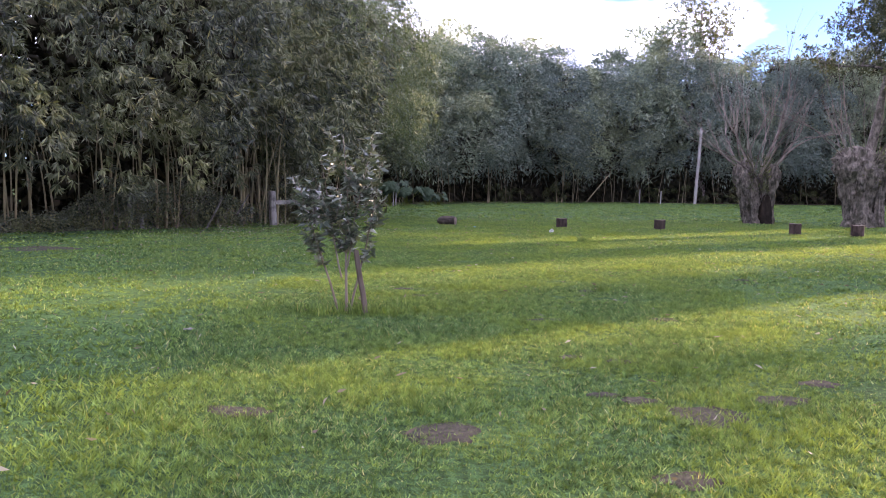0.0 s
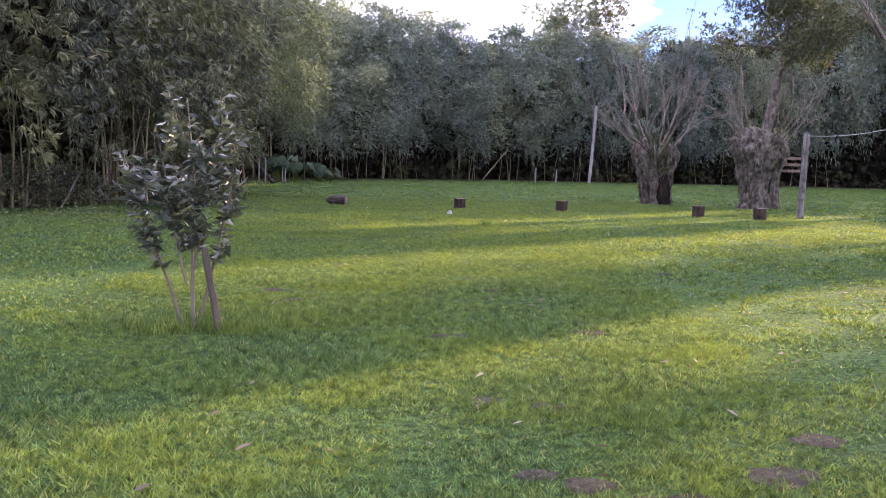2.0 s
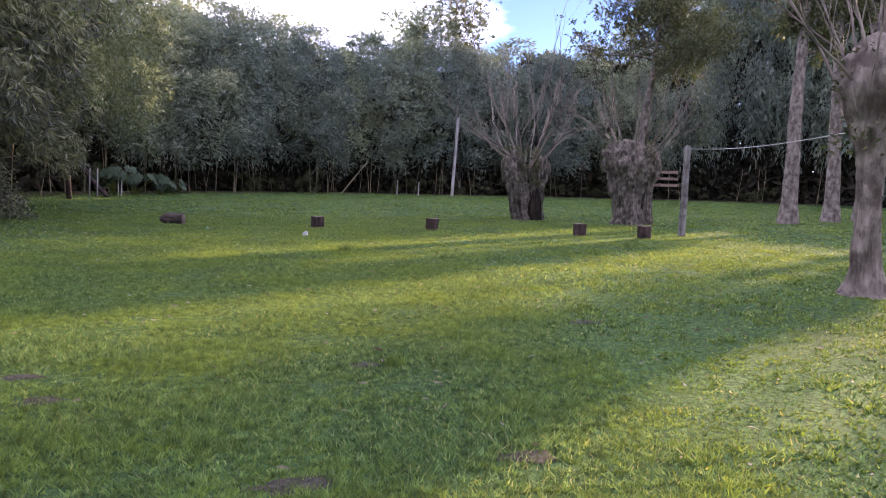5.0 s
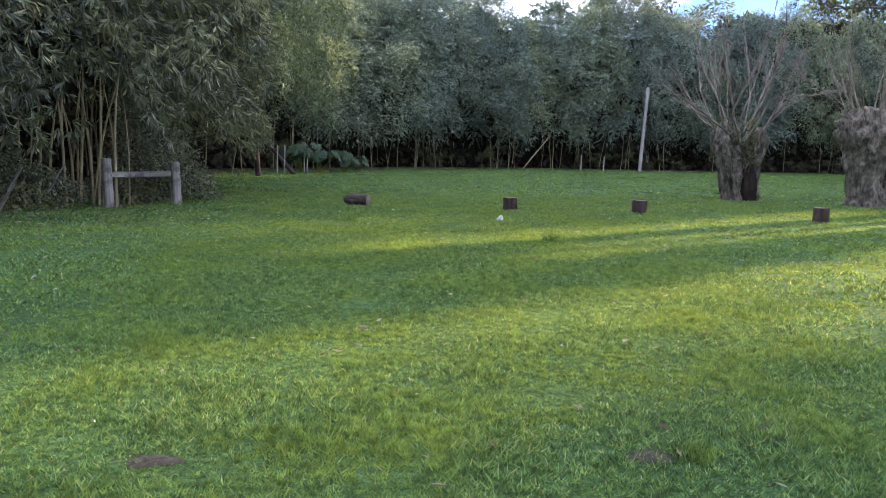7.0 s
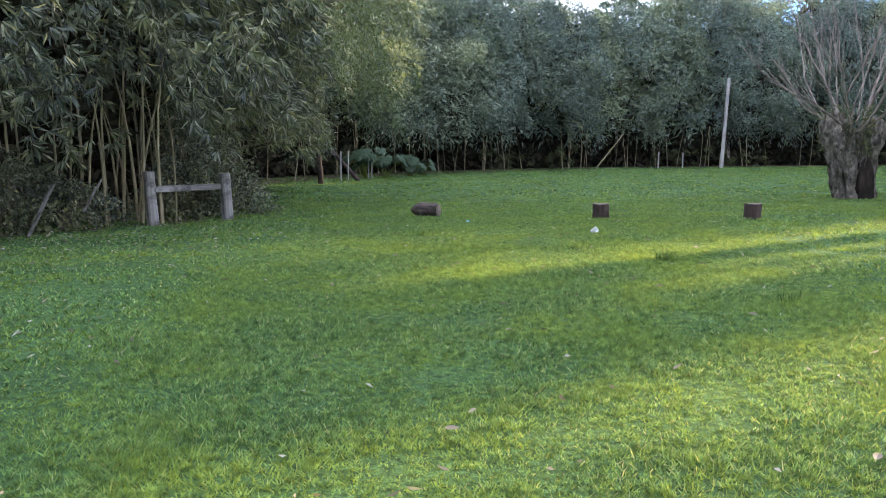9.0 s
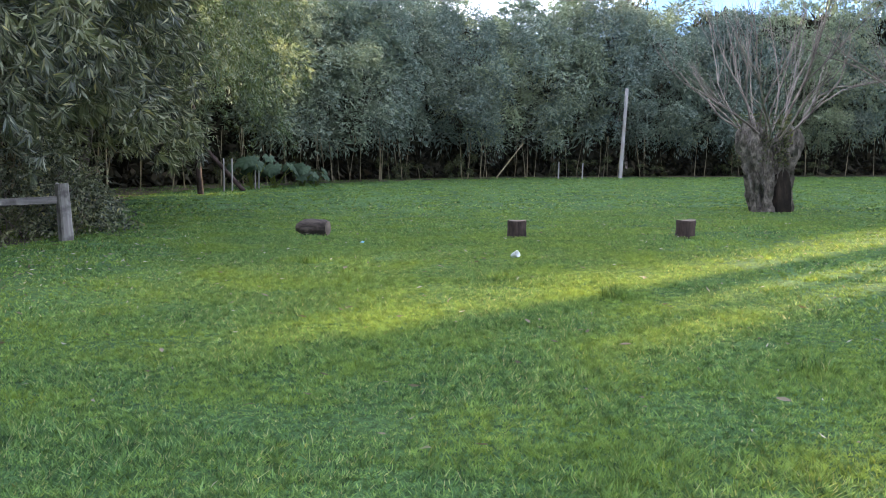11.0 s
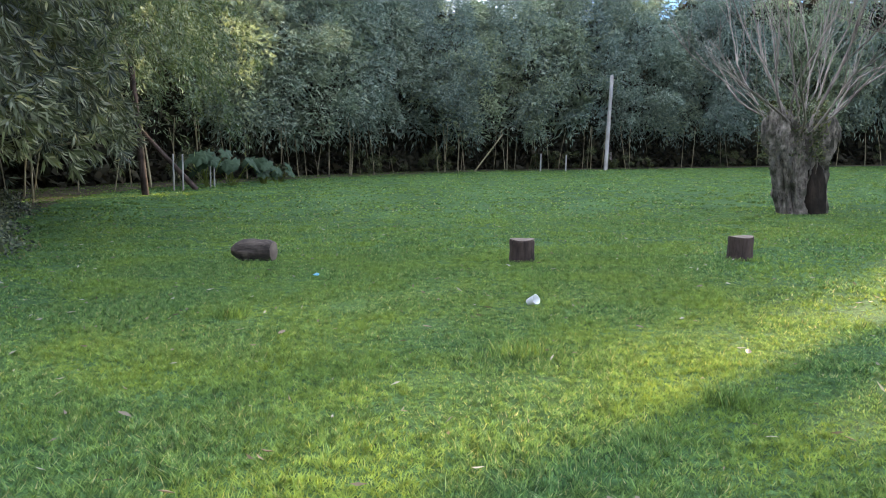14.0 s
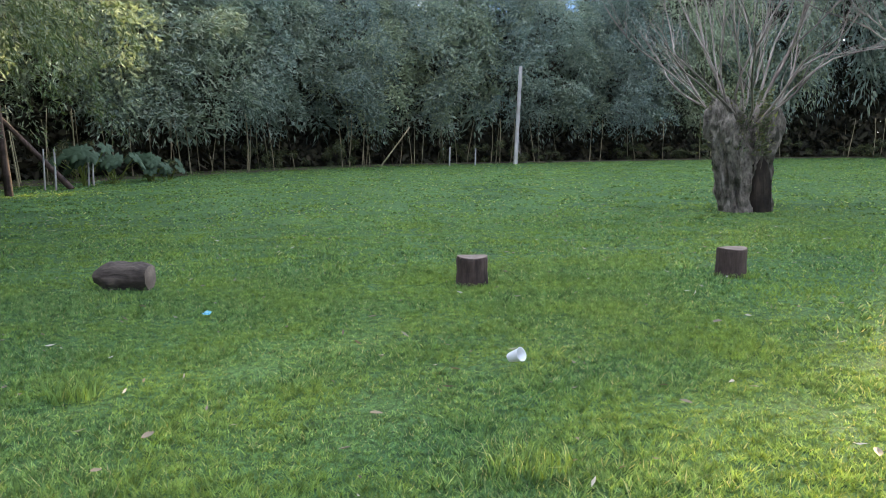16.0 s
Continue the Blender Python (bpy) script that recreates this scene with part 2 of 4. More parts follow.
def tube(points, radii, sides=8, seed=None, rough=0.0, cap=True):
    """Arrays of a tapering tube along points; rough: uneven radius."""
    pts = np.asarray(points, float)
    n = len(pts)
    tang = unit(np.gradient(pts, axis=0))
    ref = np.array([1.0, 0, 0]) if abs(tang[0][2]) > 0.5 else np.array([0, 0, 1.0])
    s = unit(np.cross(tang, ref))
    u = np.cross(s, tang)
    ang = np.linspace(0, 2 * math.pi, sides, endpoint=False)
    r = np.asarray(radii, float)[:, None] * np.ones((1, sides))
    if rough:
        r = r * (1 + rough * RNG.normal(0, 1, (n, sides)))
    v = pts[:, None, :] + r[..., None] * (np.cos(ang)[None, :, None] * s[:, None, :] + np.sin(ang)[None, :, None] * u[:, None, :])
    v = v.reshape(-1, 3)
    i = np.arange(n - 1)[:, None] * sides
    j = np.arange(sides)[None, :]
    k = (j + 1) % sides
    f = [np.stack([i + j, i + k, i + sides + k, i + sides + j], -1).reshape(-1, 4)]
    if cap:
        v = np.vstack([v, pts[-1] + tang[-1] * radii[-1] * 0.4])
        top = (n - 1) * sides
        f.append(np.stack([top + np.arange(sides), top + (np.arange(sides) + 1) % sides, np.full(sides, len(v) - 1)], -1))
    return v, f


def join(pieces):
    """Joins arrays (verts, faces) into one."""
    vs, fs, o = [], [], 0
    for v, f in pieces:
        vs.append(v)
        fs += [x + o for x in f]
        o += len(v)
    return np.vstack(vs), fs


def leaf_arrays(base, way, length, width, bend=0.15):
    """Pointed leaves, each of one folded four-cornered blade."""
    n = len(base)
    side = unit(np.cross(way, RNG.normal(0, 1, (n, 3))))
    up = np.cross(side, way)
    L, W = np.broadcast_to(length, n)[:, None], np.broadcast_to(width, n)[:, None]
    mid = base + way * L * 0.42
    v = np.stack([base, mid + side * W / 2 + up * W * 0.15, base + way * L - up * L * bend, mid - side * W / 2 + up * W * 0.15], 1).reshape(-1, 3)
    f = np.arange(n * 4).reshape(-1, 4)
    return v, [f]


DOWN = np.array([0, 0, -1.0])


def sprays(anchor, out, count, reach, length, width, droop=0.8, spread=0.5):
    """Drooping sprays of leaves: count leaves along a twig from each anchor."""
    n = len(anchor)
    s = rng(0.05, 1.0, (n, count, 1))
    R = np.broadcast_to(reach, n)[:, None, None]
    p = anchor[:, None] + out[:, None] * s * R + DOWN * (s ** 2) * R * droop + RNG.normal(0, 0.09, (n, count, 3)) * R
    w = unit(out[:, None] * (1.0 - 0.6 * s) + DOWN * (0.25 + droop * s) + RNG.normal(0, spread, (n, count, 3)))
    k = n * count
    return leaf_arrays(p.reshape(-1, 3), w.reshape(-1, 3), length * rng(0.6, 1.2, k), width * rng(0.7, 1.2, k))


def plumes(anchor, out, n_sprays, size, count, length, width, droop=0.9, fat=0.2, spread=0.5):
    """Hanging plumes: n_sprays sprays along a drooping axis from each anchor."""
    n = len(anchor)
    s = rng(0.0, 1.0, (n, n_sprays, 1))
    S = np.broadcast_to(size, n)[:, None, None]
    p = anchor[:, None] + out[:, None] * s * S * 0.8 + DOWN * s ** 1.6 * S * droop + RNG.normal(0, 1, (n, n_sprays, 3)) * S * fat * (0.35 + np.sin(s * math.pi) * 0.7)
    o = unit(out[:, None] * 0.8 + RNG.normal(0, 0.55, (n, n_sprays, 3)) + DOWN * 0.3)
    return sprays(p.reshape(-1, 3), o.reshape(-1, 3), count, np.repeat(np.broadcast_to(size, n) * 0.32, n_sprays), length, width, spread=spread)


def pendants(anchor, out, size, tufts, per, length, width, fat=0.17, throw=0.55):
    """Hanging branch ends of bamboo: an axis that arches out and down, hung with tufts of pointed leaves that fan downwards."""
    n = len(anchor)
    S = np.broadcast_to(size, n)[:, None, None]
    s = rng(0.0, 1.0, (n, tufts, 1))
    p = anchor[:, None] + out[:, None] * S * throw * s * (1.3 - 0.5 * s) + DOWN * S * s ** 1.7
    p = p + RNG.normal(0, 1, (n, tufts, 3)) * S * fat * (0.45 + 0.75 * np.sin(s * math.pi)) * np.array([1, 1, 0.7])
    o = unit(out[:, None] * 0.55 + RNG.normal(0, 0.45, (n, tufts, 3)) * np.array([1, 1, 0.4]) + DOWN * 0.75)
    b = np.repeat(p.reshape(-1, 3), per, 0)
    w = unit(np.repeat(o.reshape(-1, 3), per, 0) + RNG.normal(0, 0.42, (len(b), 3)))
    k = len(b)
    return leaf_arrays(b + w * rng(0.0, 0.08, k)[:, None], w, length * rng(0.6, 1.2, k), width * rng(0.75, 1.2, k), 0.1)


def spaced(line, step, zlo, zhi):
    """Shares of a line and heights on a jittered grid, so that neighbours keep a gap."""
    length = math.dist(*line)
    cols, rows = max(1, round(length / step)), max(1, round((zhi - zlo) / (step * 0.8)))
    c, r = np.meshgrid(np.arange(cols), np.arange(rows))
    c, r = c.ravel() + 0.5 * (r.ravel() % 2), r.ravel()
    n = len(c)
    return np.clip((c + 0.5 + rng(-0.45, 0.45, n)) / cols, 0, 1), zlo + (zhi - zlo) * (r + 0.5 + rng(-0.45, 0.45, n)) / rows


def hung_wall(line, step, zlo, zhi, back, jitter, pockets=0.0):
    """Anchors of hanging plumes on a leafy wall, uneven in depth from one plume to the next."""
    s, z = spaced(line, step, zlo, zhi)
    p, nr = along(line, s)
    over = np.interp(z, [q[0] for q in NEAR_PROFILE], [q[1] for q in NEAR_PROFILE]) - back + RNG.normal(0, jitter, len(z))
    x = p[:, 0] * 1.1 + p[:, 1] * 0.7
    over += 0.35 * np.sin(x + z * 0.8) + 0.25 * np.sin(x * 2.1 - z * 1.5)
    a = np.column_stack([p + nr * over[:, None], z])
    if pockets:
        keep = np.array([noise.noise((q[0] * 0.75, q[1] * 0.75, q[2] * 0.75)) > pockets - 1 or q[2] < 3.6 for q in a])
        a, nr, z = a[keep], nr[keep], z[keep]
    return a, unit(np.column_stack([nr, np.zeros(len(z))]) + RNG.normal(0, 0.35, (len(z), 3)) * np.array([1, 1, 0.3]))


# ---- ground ----
TRUNKS = ((11.84, 31.75, 0.5), (14.5, 29.0, 0.5), (8.72, 12.5, 0.25))
DIRT = ((0.06, 3.78, 0.20, 0.17), (-1.12, 4.12, 0.22, 0.12), (1.52, 4.2, 0.26, 0.24), (1.2, 4.5, 0.13, 0.08), (2.08, 4.55, 0.20, 0.14), (1.1, 3.15, 0.14, 0.11), (1.0, 4.62, 0.10, 0.07), (0.98, 5.72, 0.12, 0.08),
        (1.3, 5.6, 0.12, 0.07), (2.5, 5.0, 0.14, 0.10), (4.1, 11.05, 0.16, 0.09), (-7.3, 14.6, 0.6, 0.5), (0.95, 7.4, 0.18, 0.10), (2.1, 7.55, 0.16, 0.1), (-0.3, 9.0, 0.13, 0.09), (1.7, 9.6, 0.12, 0.09), (-0.5, 9.6, 0.14, 0.08))


def fall(x, y):
    """The lawn falls by a hand's breadth towards the far grove."""
    t = np.clip((np.asarray(y, float) - 24.5) / 7.0, 0, 1)
    return -0.11 * t * t * (3 - 2 * t)


def build_ground():
    xs = np.concatenate([np.linspace(-400, -26, 8), np.linspace(-24, 60, 85), np.linspace(70, 400, 7)])
    ys = np.concatenate([np.linspace(-400, -12, 8), np.linspace(-10, 76, 87), np.linspace(90, 400, 7)])
    X, Y = np.meshgrid(xs, ys)
    v = np.stack([X, Y, fall(X, Y)], -1).reshape(-1, 3)
    nx = len(xs)
    i = (np.arange(len(ys) - 1)[:, None] * nx + np.arange(nx - 1)[None, :]).ravel()
    f = np.stack([i, i + 1, i + 1 + nx, i + nx], -1)
    ob = put("ground", fast_mesh("ground", v, [f], M_LAWN, True))
    tagged(ob, "flat mown green lawn reaching the groves all round", "lawn", kind="structure")


def build_dirt():
    for k, (x, y, a, b) in enumerate(DIRT):
        bm = bmesh.new()
        rings = []
        for q, h in ((1.0, 0.004), (0.72, 0.007), (0.35, 0.005)):
            ring = []
            for j in range(22):
                t = j / 22 * 2 * math.pi
                w = 1 + 0.55 * noise.noise((math.cos(t) * 1.6 + k * 3, math.sin(t) * 1.6, 0.3)) + 0.1 * random.uniform(-1, 1)
                ring.append(bm.verts.new((a * q * w * math.cos(t), b * q * w * math.sin(t), h + random.uniform(0, 0.007) * (q < 1))))
            rings.append(ring)
        for r0, r1 in zip(rings, rings[1:]):
            for j in range(22):
                bm.faces.new((r0[j], r0[(j + 1) % 22], r1[(j + 1) % 22], r1[j]))
        bm.faces.new(rings[-1])
        ob = put("dirt_patch", bm_mesh("dirt_patch", bm, M_DIRT, True))
        ob.location = (x, y, 0)
        tagged(ob, "bare patch of dry brown soil worn into the lawn", "bare soil", "bare patches in the lawn")


def outside_dirt(x, y):
    ok = np.ones(len(x), bool)
    for a, b, c, d in DIRT:
        ok &= ((x - a) / c) ** 2 + ((y - b) / d) ** 2 > np.where(RNG.uniform(0, 1, len(x)) < 0.24, 0.0, RNG.uniform(0.3, 1.25, len(x))) * (1 + 0.5 * np.sin(np.arctan2(y - b, x - a) * 3 + a * 9))
    return ok


def blades(x, y, h, w, lean, segments, way=None):
    n = len(x)
    t = rng(0, 2 * math.pi, n) if way is None else way + RNG.normal(0, 0.6, n)
    d = np.stack([np.cos(t), np.sin(t), np.zeros(n)], -1)
    t2 = t + rng(-1.2, 1.2, n)
    s = np.stack([-np.sin(t2), np.cos(t2), np.zeros(n)], -1)
    p = np.stack([x, y, fall(x, y) - 0.002], -1)
    H, W, E = h[:, None], w[:, None], lean[:, None]
    up = np.array([0, 0, 1.0])
    if segments == 2:
        mid = p + up * H * 0.6 + d * H * E * 0.35
        tip = p + up * H * (1.0 - 0.25 * E) + d * H * E
        v = np.stack([p - s * W / 2, p + s * W / 2, mid + s * W * 0.42, mid - s * W * 0.42, tip], 1).reshape(-1, 3)
        o = np.arange(n)[:, None] * 5
        return v, [o + np.array([[0, 1, 2, 3]]), o + np.array([[3, 2, 4]])]
    tip = p + up * H + d * H * E
    v = np.stack([p - s * W / 2, p + s * W / 2, tip], 1).reshape(-1, 3)
    return v, [np.arange(n * 3).reshape(-1, 3)]


def lawn_height(x, y):
    return 0.85 + 0.4 * np.sin(x * 1.7 + np.sin(y * 1.3) * 2) * np.sin(y * 1.9 + np.cos(x * 0.9) * 1.7) + 0.25 * np.sin(x * 5.1 + y * 3.3) * np.sin(y * 4.7 - x * 2.9)


def inside(x, y, x0, x1, y1, soft):
    """1 well inside a stretch of the lawn, falling to 0 at its border."""
    return np.clip(np.minimum(np.minimum(x - x0, x1 - x), y1 - y) / soft, 0, 1)


def tufted(x0, x1, y0, y1, count, per, spread):
    """Foot points of grass in tufts: place, the way outwards and the tuft's own height."""
    cx, cy, ch = rng(x0, x1, count), rng(y0, y1, count), rng(0.55, 1.3, count)
    dx, dy = RNG.normal(0, spread, (2, count, per))
    return (cx[:, None] + dx).ravel(), (cy[:, None] + dy).ravel(), np.arctan2(dy, dx).ravel(), np.repeat(ch, per)


def build_grass():
    zones = (("bent", -2.4, 6.4, 2.4, 26.0, 13000, 7, 0.018, 2), ("near", -2.4, 6.4, 2.4, 26.0, 165000, 9, 0.018, 1), ("middle", -8.0, 14.0, -3.0, 34.0, 110000, 7, 0.03, 1), ("far", -20.0, 46.0, 6.0, 68.0, 36000, 7, 0.12, 1))
    sizes = {"bent": (0.026, 0.055, 0.0040, 0.0070), "near": (0.020, 0.044, 0.005, 0.0105), "middle": (0.022, 0.046, 0.012, 0.024), "far": (0.025, 0.05, 0.04, 0.09)}
    for name, x0, x1, y0, y1, count, per, spread, seg in zones:
        x, y, way, tall = tufted(x0, x1, y0, y1, count, per, spread)
        n = len(x)
        dice = RNG.uniform(0, 1, n)
        inner = inside(x, y, -2.4, 2.6 + 0.14 * y, 26.0, 1.2) > dice
        outer = inside(x, y, -8.0, 14.0, 34.0, 3.0) > dice
        if name == "middle":
            keep = (~inner | (y < 2.5)) & outer
        elif name == "far":
            keep = ~outer
        else:
            keep = outside_dirt(x, y) & inner
        for tx, ty, tr in TRUNKS:
            keep &= np.hypot(x - tx, y - ty) > tr
        x, y, way, tall = x[keep], y[keep], way[keep], tall[keep]
        n = len(x)
        h0, h1, w0, w1 = sizes[name]
        v, f = blades(x, y, rng(h0, h1, n) * lawn_height(x, y) * tall, rng(w0, w1, n), rng(0.4, 1.7, n), seg, way)
        ob = put("grass", fast_mesh("grass", v, f, M_GRASS))
        tagged(ob, "short uneven green grass blades of the lawn", "grass", kind="stuff")


# ---- bamboo ----
def culm_arrays(height, r, lean, bow, seed):
    """One jointed bamboo stem that bows at the top."""
    n = max(6, int(height / 0.5))
    z = np.linspace(0, height, n)
    pts = np.stack([lean[0] * z + bow[0] * (z / height) ** 3, lean[1] * z + bow[1] * (z / height) ** 3, z], -1)
    ps, rs = [], []
    for i in range(n):
        q = r * (1 - 0.75 * (z[i] / height) ** 1.5)
        d = np.array([0, 0, 0.012])
        ps += [pts[i] - d, pts[i], pts[i] + d]
        rs += [q * 0.97, q * 1.16, q]
    return tube(ps, rs, 6)


CULMS = []
for i in range(6):
    CULMS.append(fast_mesh("culm", *culm_arrays(2.7 + i * 0.14, 0.026 + 0.004 * (i % 3), (random.uniform(-0.05, 0.05), random.uniform(-0.05, 0.05)), (random.uniform(-0.4, 0.4), random.uniform(-0.4, 0.4)), i), M_CULM, True))
FAR_CULMS = []
for i in range(6):
    pts, rs = np.array([(0.05 * math.sin(i + z), 0.05 * math.cos(i * 2 + z), z) for z in np.linspace(0, 2.9, 7)]), np.linspace(0.024 + 0.006 * (i % 3), 0.018, 7)
    FAR_CULMS.append(fast_mesh("culm", *tube(pts, rs, 5), M_CULM, True))


def along(line, s):
    """Points and normals (to the left-hand side turned outward) along a broken line, at shares s of its length."""
    line = np.asarray(line, float)
    seg = np.linalg.norm(np.diff(line, axis=0), axis=1)
    cum = np.concatenate(([0], np.cumsum(seg))) / seg.sum()
    k = np.clip(np.searchsorted(cum, s, side="right") - 1, 0, len(seg) - 1)
    u = ((s - cum[k]) / (cum[k + 1] - cum[k]))[:, None]
    p = line[k] * (1 - u) + line[k + 1] * u
    t = unit(line[k + 1] - line[k])
    return p, np.stack([t[:, 1], -t[:, 0]], -1)


NEAR_PROFILE = ((2.2, 0.9), (3.8, 1.2), (5.0, 1.4), (6.2, 1.1), (8.0, 0.2), (10.0, -1.5), (11.5, -3.2))
LEFT_LINES = (((-24, 9), (-19.5, 12)), ((-19.5, 12), (-16, 14.3)), ((-16, 14.3), (-13, 16.8)), ((-13, 16.8), (-10.3, 18.9)), ((-10.3, 18.9), (-8.2, 20.5)), ((-8.2, 20.5), (-6.2, 22.3)), ((-6.2, 22.3), (-4.6, 24.0)),
              ((-4.6, 24.0), (-4.6, 26.8)), ((-4.6, 26.8), (-5.6, 30.5)), ((-5.6, 30.5), (-6.6, 35.0)), ((-6.6, 35.0), (-6.8, 40.0)))


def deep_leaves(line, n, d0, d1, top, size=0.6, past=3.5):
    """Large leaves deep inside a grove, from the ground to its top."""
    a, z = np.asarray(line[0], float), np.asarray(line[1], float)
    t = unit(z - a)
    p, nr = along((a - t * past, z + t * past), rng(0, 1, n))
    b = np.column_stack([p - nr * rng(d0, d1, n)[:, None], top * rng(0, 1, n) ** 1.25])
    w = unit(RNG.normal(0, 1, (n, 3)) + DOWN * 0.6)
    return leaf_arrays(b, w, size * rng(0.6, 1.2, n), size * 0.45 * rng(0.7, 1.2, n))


def build_left_grove():
    for k, line in enumerate(LEFT_LINES):
        length = math.dist(*line)
        c = thing("bamboo_clump", "tall green bamboo with hanging leaf plumes and bare yellowish stems", "bamboo", "bamboo grove beside the lawn")
        hidden, low = k < 2, 2.55
        a, o = hung_wall(line, 1.5 if hidden else 1.05, low, 11.0, 0.0, 0.7, 0.92)
        put("foliage", fast_mesh("foliage", *pendants(a, o, rng(1.1, 1.8, len(a)), 14 if hidden else 44, 13, 0.235, 0.038, 0.18, 0.8), M_BLEAF), c)
        a, o = hung_wall(line, 0.8, low + 0.1, 11.5, 1.7, 0.35)
        put("inner_foliage", fast_mesh("inner_foliage", *pendants(a, o, rng(1.0, 1.6, len(a)), 14, 10, 0.27, 0.05, 0.25), M_BLEAF), c)
        # deep leaves carry the clump's inner shade in their colour
        put("deep_foliage", fast_mesh("deep_foliage", *deep_leaves(line, int(2100 * length), 3.0, 6.8, 11.0, 0.5, 0.5), M_SHADELEAF), c, "leaves coloured dark brown for the shade inside the bamboo")
        m = int((6.5 if k < 7 else 2.0) * length)
        s = np.sort(rng(0, 1, m))
        p, nr = along(line, s)
        for (x, y), (nx, ny) in zip(p, nr):
            d = random.uniform(-0.5, -0.05) if random.random() < 0.45 and k < 7 else random.uniform(-2.6, -0.5)
            ob = put("culm", random.choice(CULMS), c)
            ob.matrix_world = pose(x + nx * d, y + ny * d, 0, random.uniform(-5, 5), random.uniform(-5, 5), random.uniform(0, 360)) @ Matrix.Scale(random.uniform(0.8, 1.15), 4)


def grove_mesh(seed, height, leaves, spread, low, leaf=0.34):
    """Leaf crown of one far bamboo clump: rounded heads of feathery leaves, lit from above, with gaps between them."""
    n = max(8, leaves // 125)
    per = leaves // n
    t = rng(0, 2 * math.pi, n)
    q = ((np.arange(n) * 0.618 + 0.37 * seed) % 1.0) ** 0.85
    z = low + (height - low) * q
    r = spread * (0.60 + 0.55 * np.sin(np.clip(q, 0, 1) * math.pi * 0.85 + 0.25)) * (1 - q ** 4 * 0.6) * rng(0.6, 1.08, n)
    a = np.stack([np.cos(t) * r, np.sin(t) * r, z], -1)
    rad = rng(0.65, 1.15, n) * min(1.0, height / 6) * (0.7 + 0.3 * spread / 2.4)
    d = unit(RNG.normal(0, 1, (n, per, 3)) + np.stack([np.cos(t) * 0.7, np.sin(t) * 0.7, np.full(n, 0.95)], -1)[:, None])
    p = a[:, None] + d * (rad[:, None] * rng(0.6, 1.05, (n, per)))[..., None] * np.array([1.0, 1.0, 1.1])
    w = unit(d * 0.7 + DOWN * 0.55 + RNG.normal(0, 0.4, (n, per, 3)))
    k = n * per
    return leaf_arrays(p.reshape(-1, 3), w.reshape(-1, 3), leaf * rng(0.6, 1.2, k), leaf * 0.25 * rng(0.7, 1.2, k))


FAR_LINE = ((-7.2, 36), (-7.0, 44), (-5.6, 49.2), (-1.2, 55.5), (5, 61), (12, 66), (20, 67), (32, 68.5), (46, 69), (54, 62))
RIGHT_LINE = ((54, 62), (54.2, 60.2), (55, 52), (54, 40), (53, 24), (52, 6), (50, -14), (36, -26), (10, -30), (-16, -26), (-27, -8), (-25, 8))


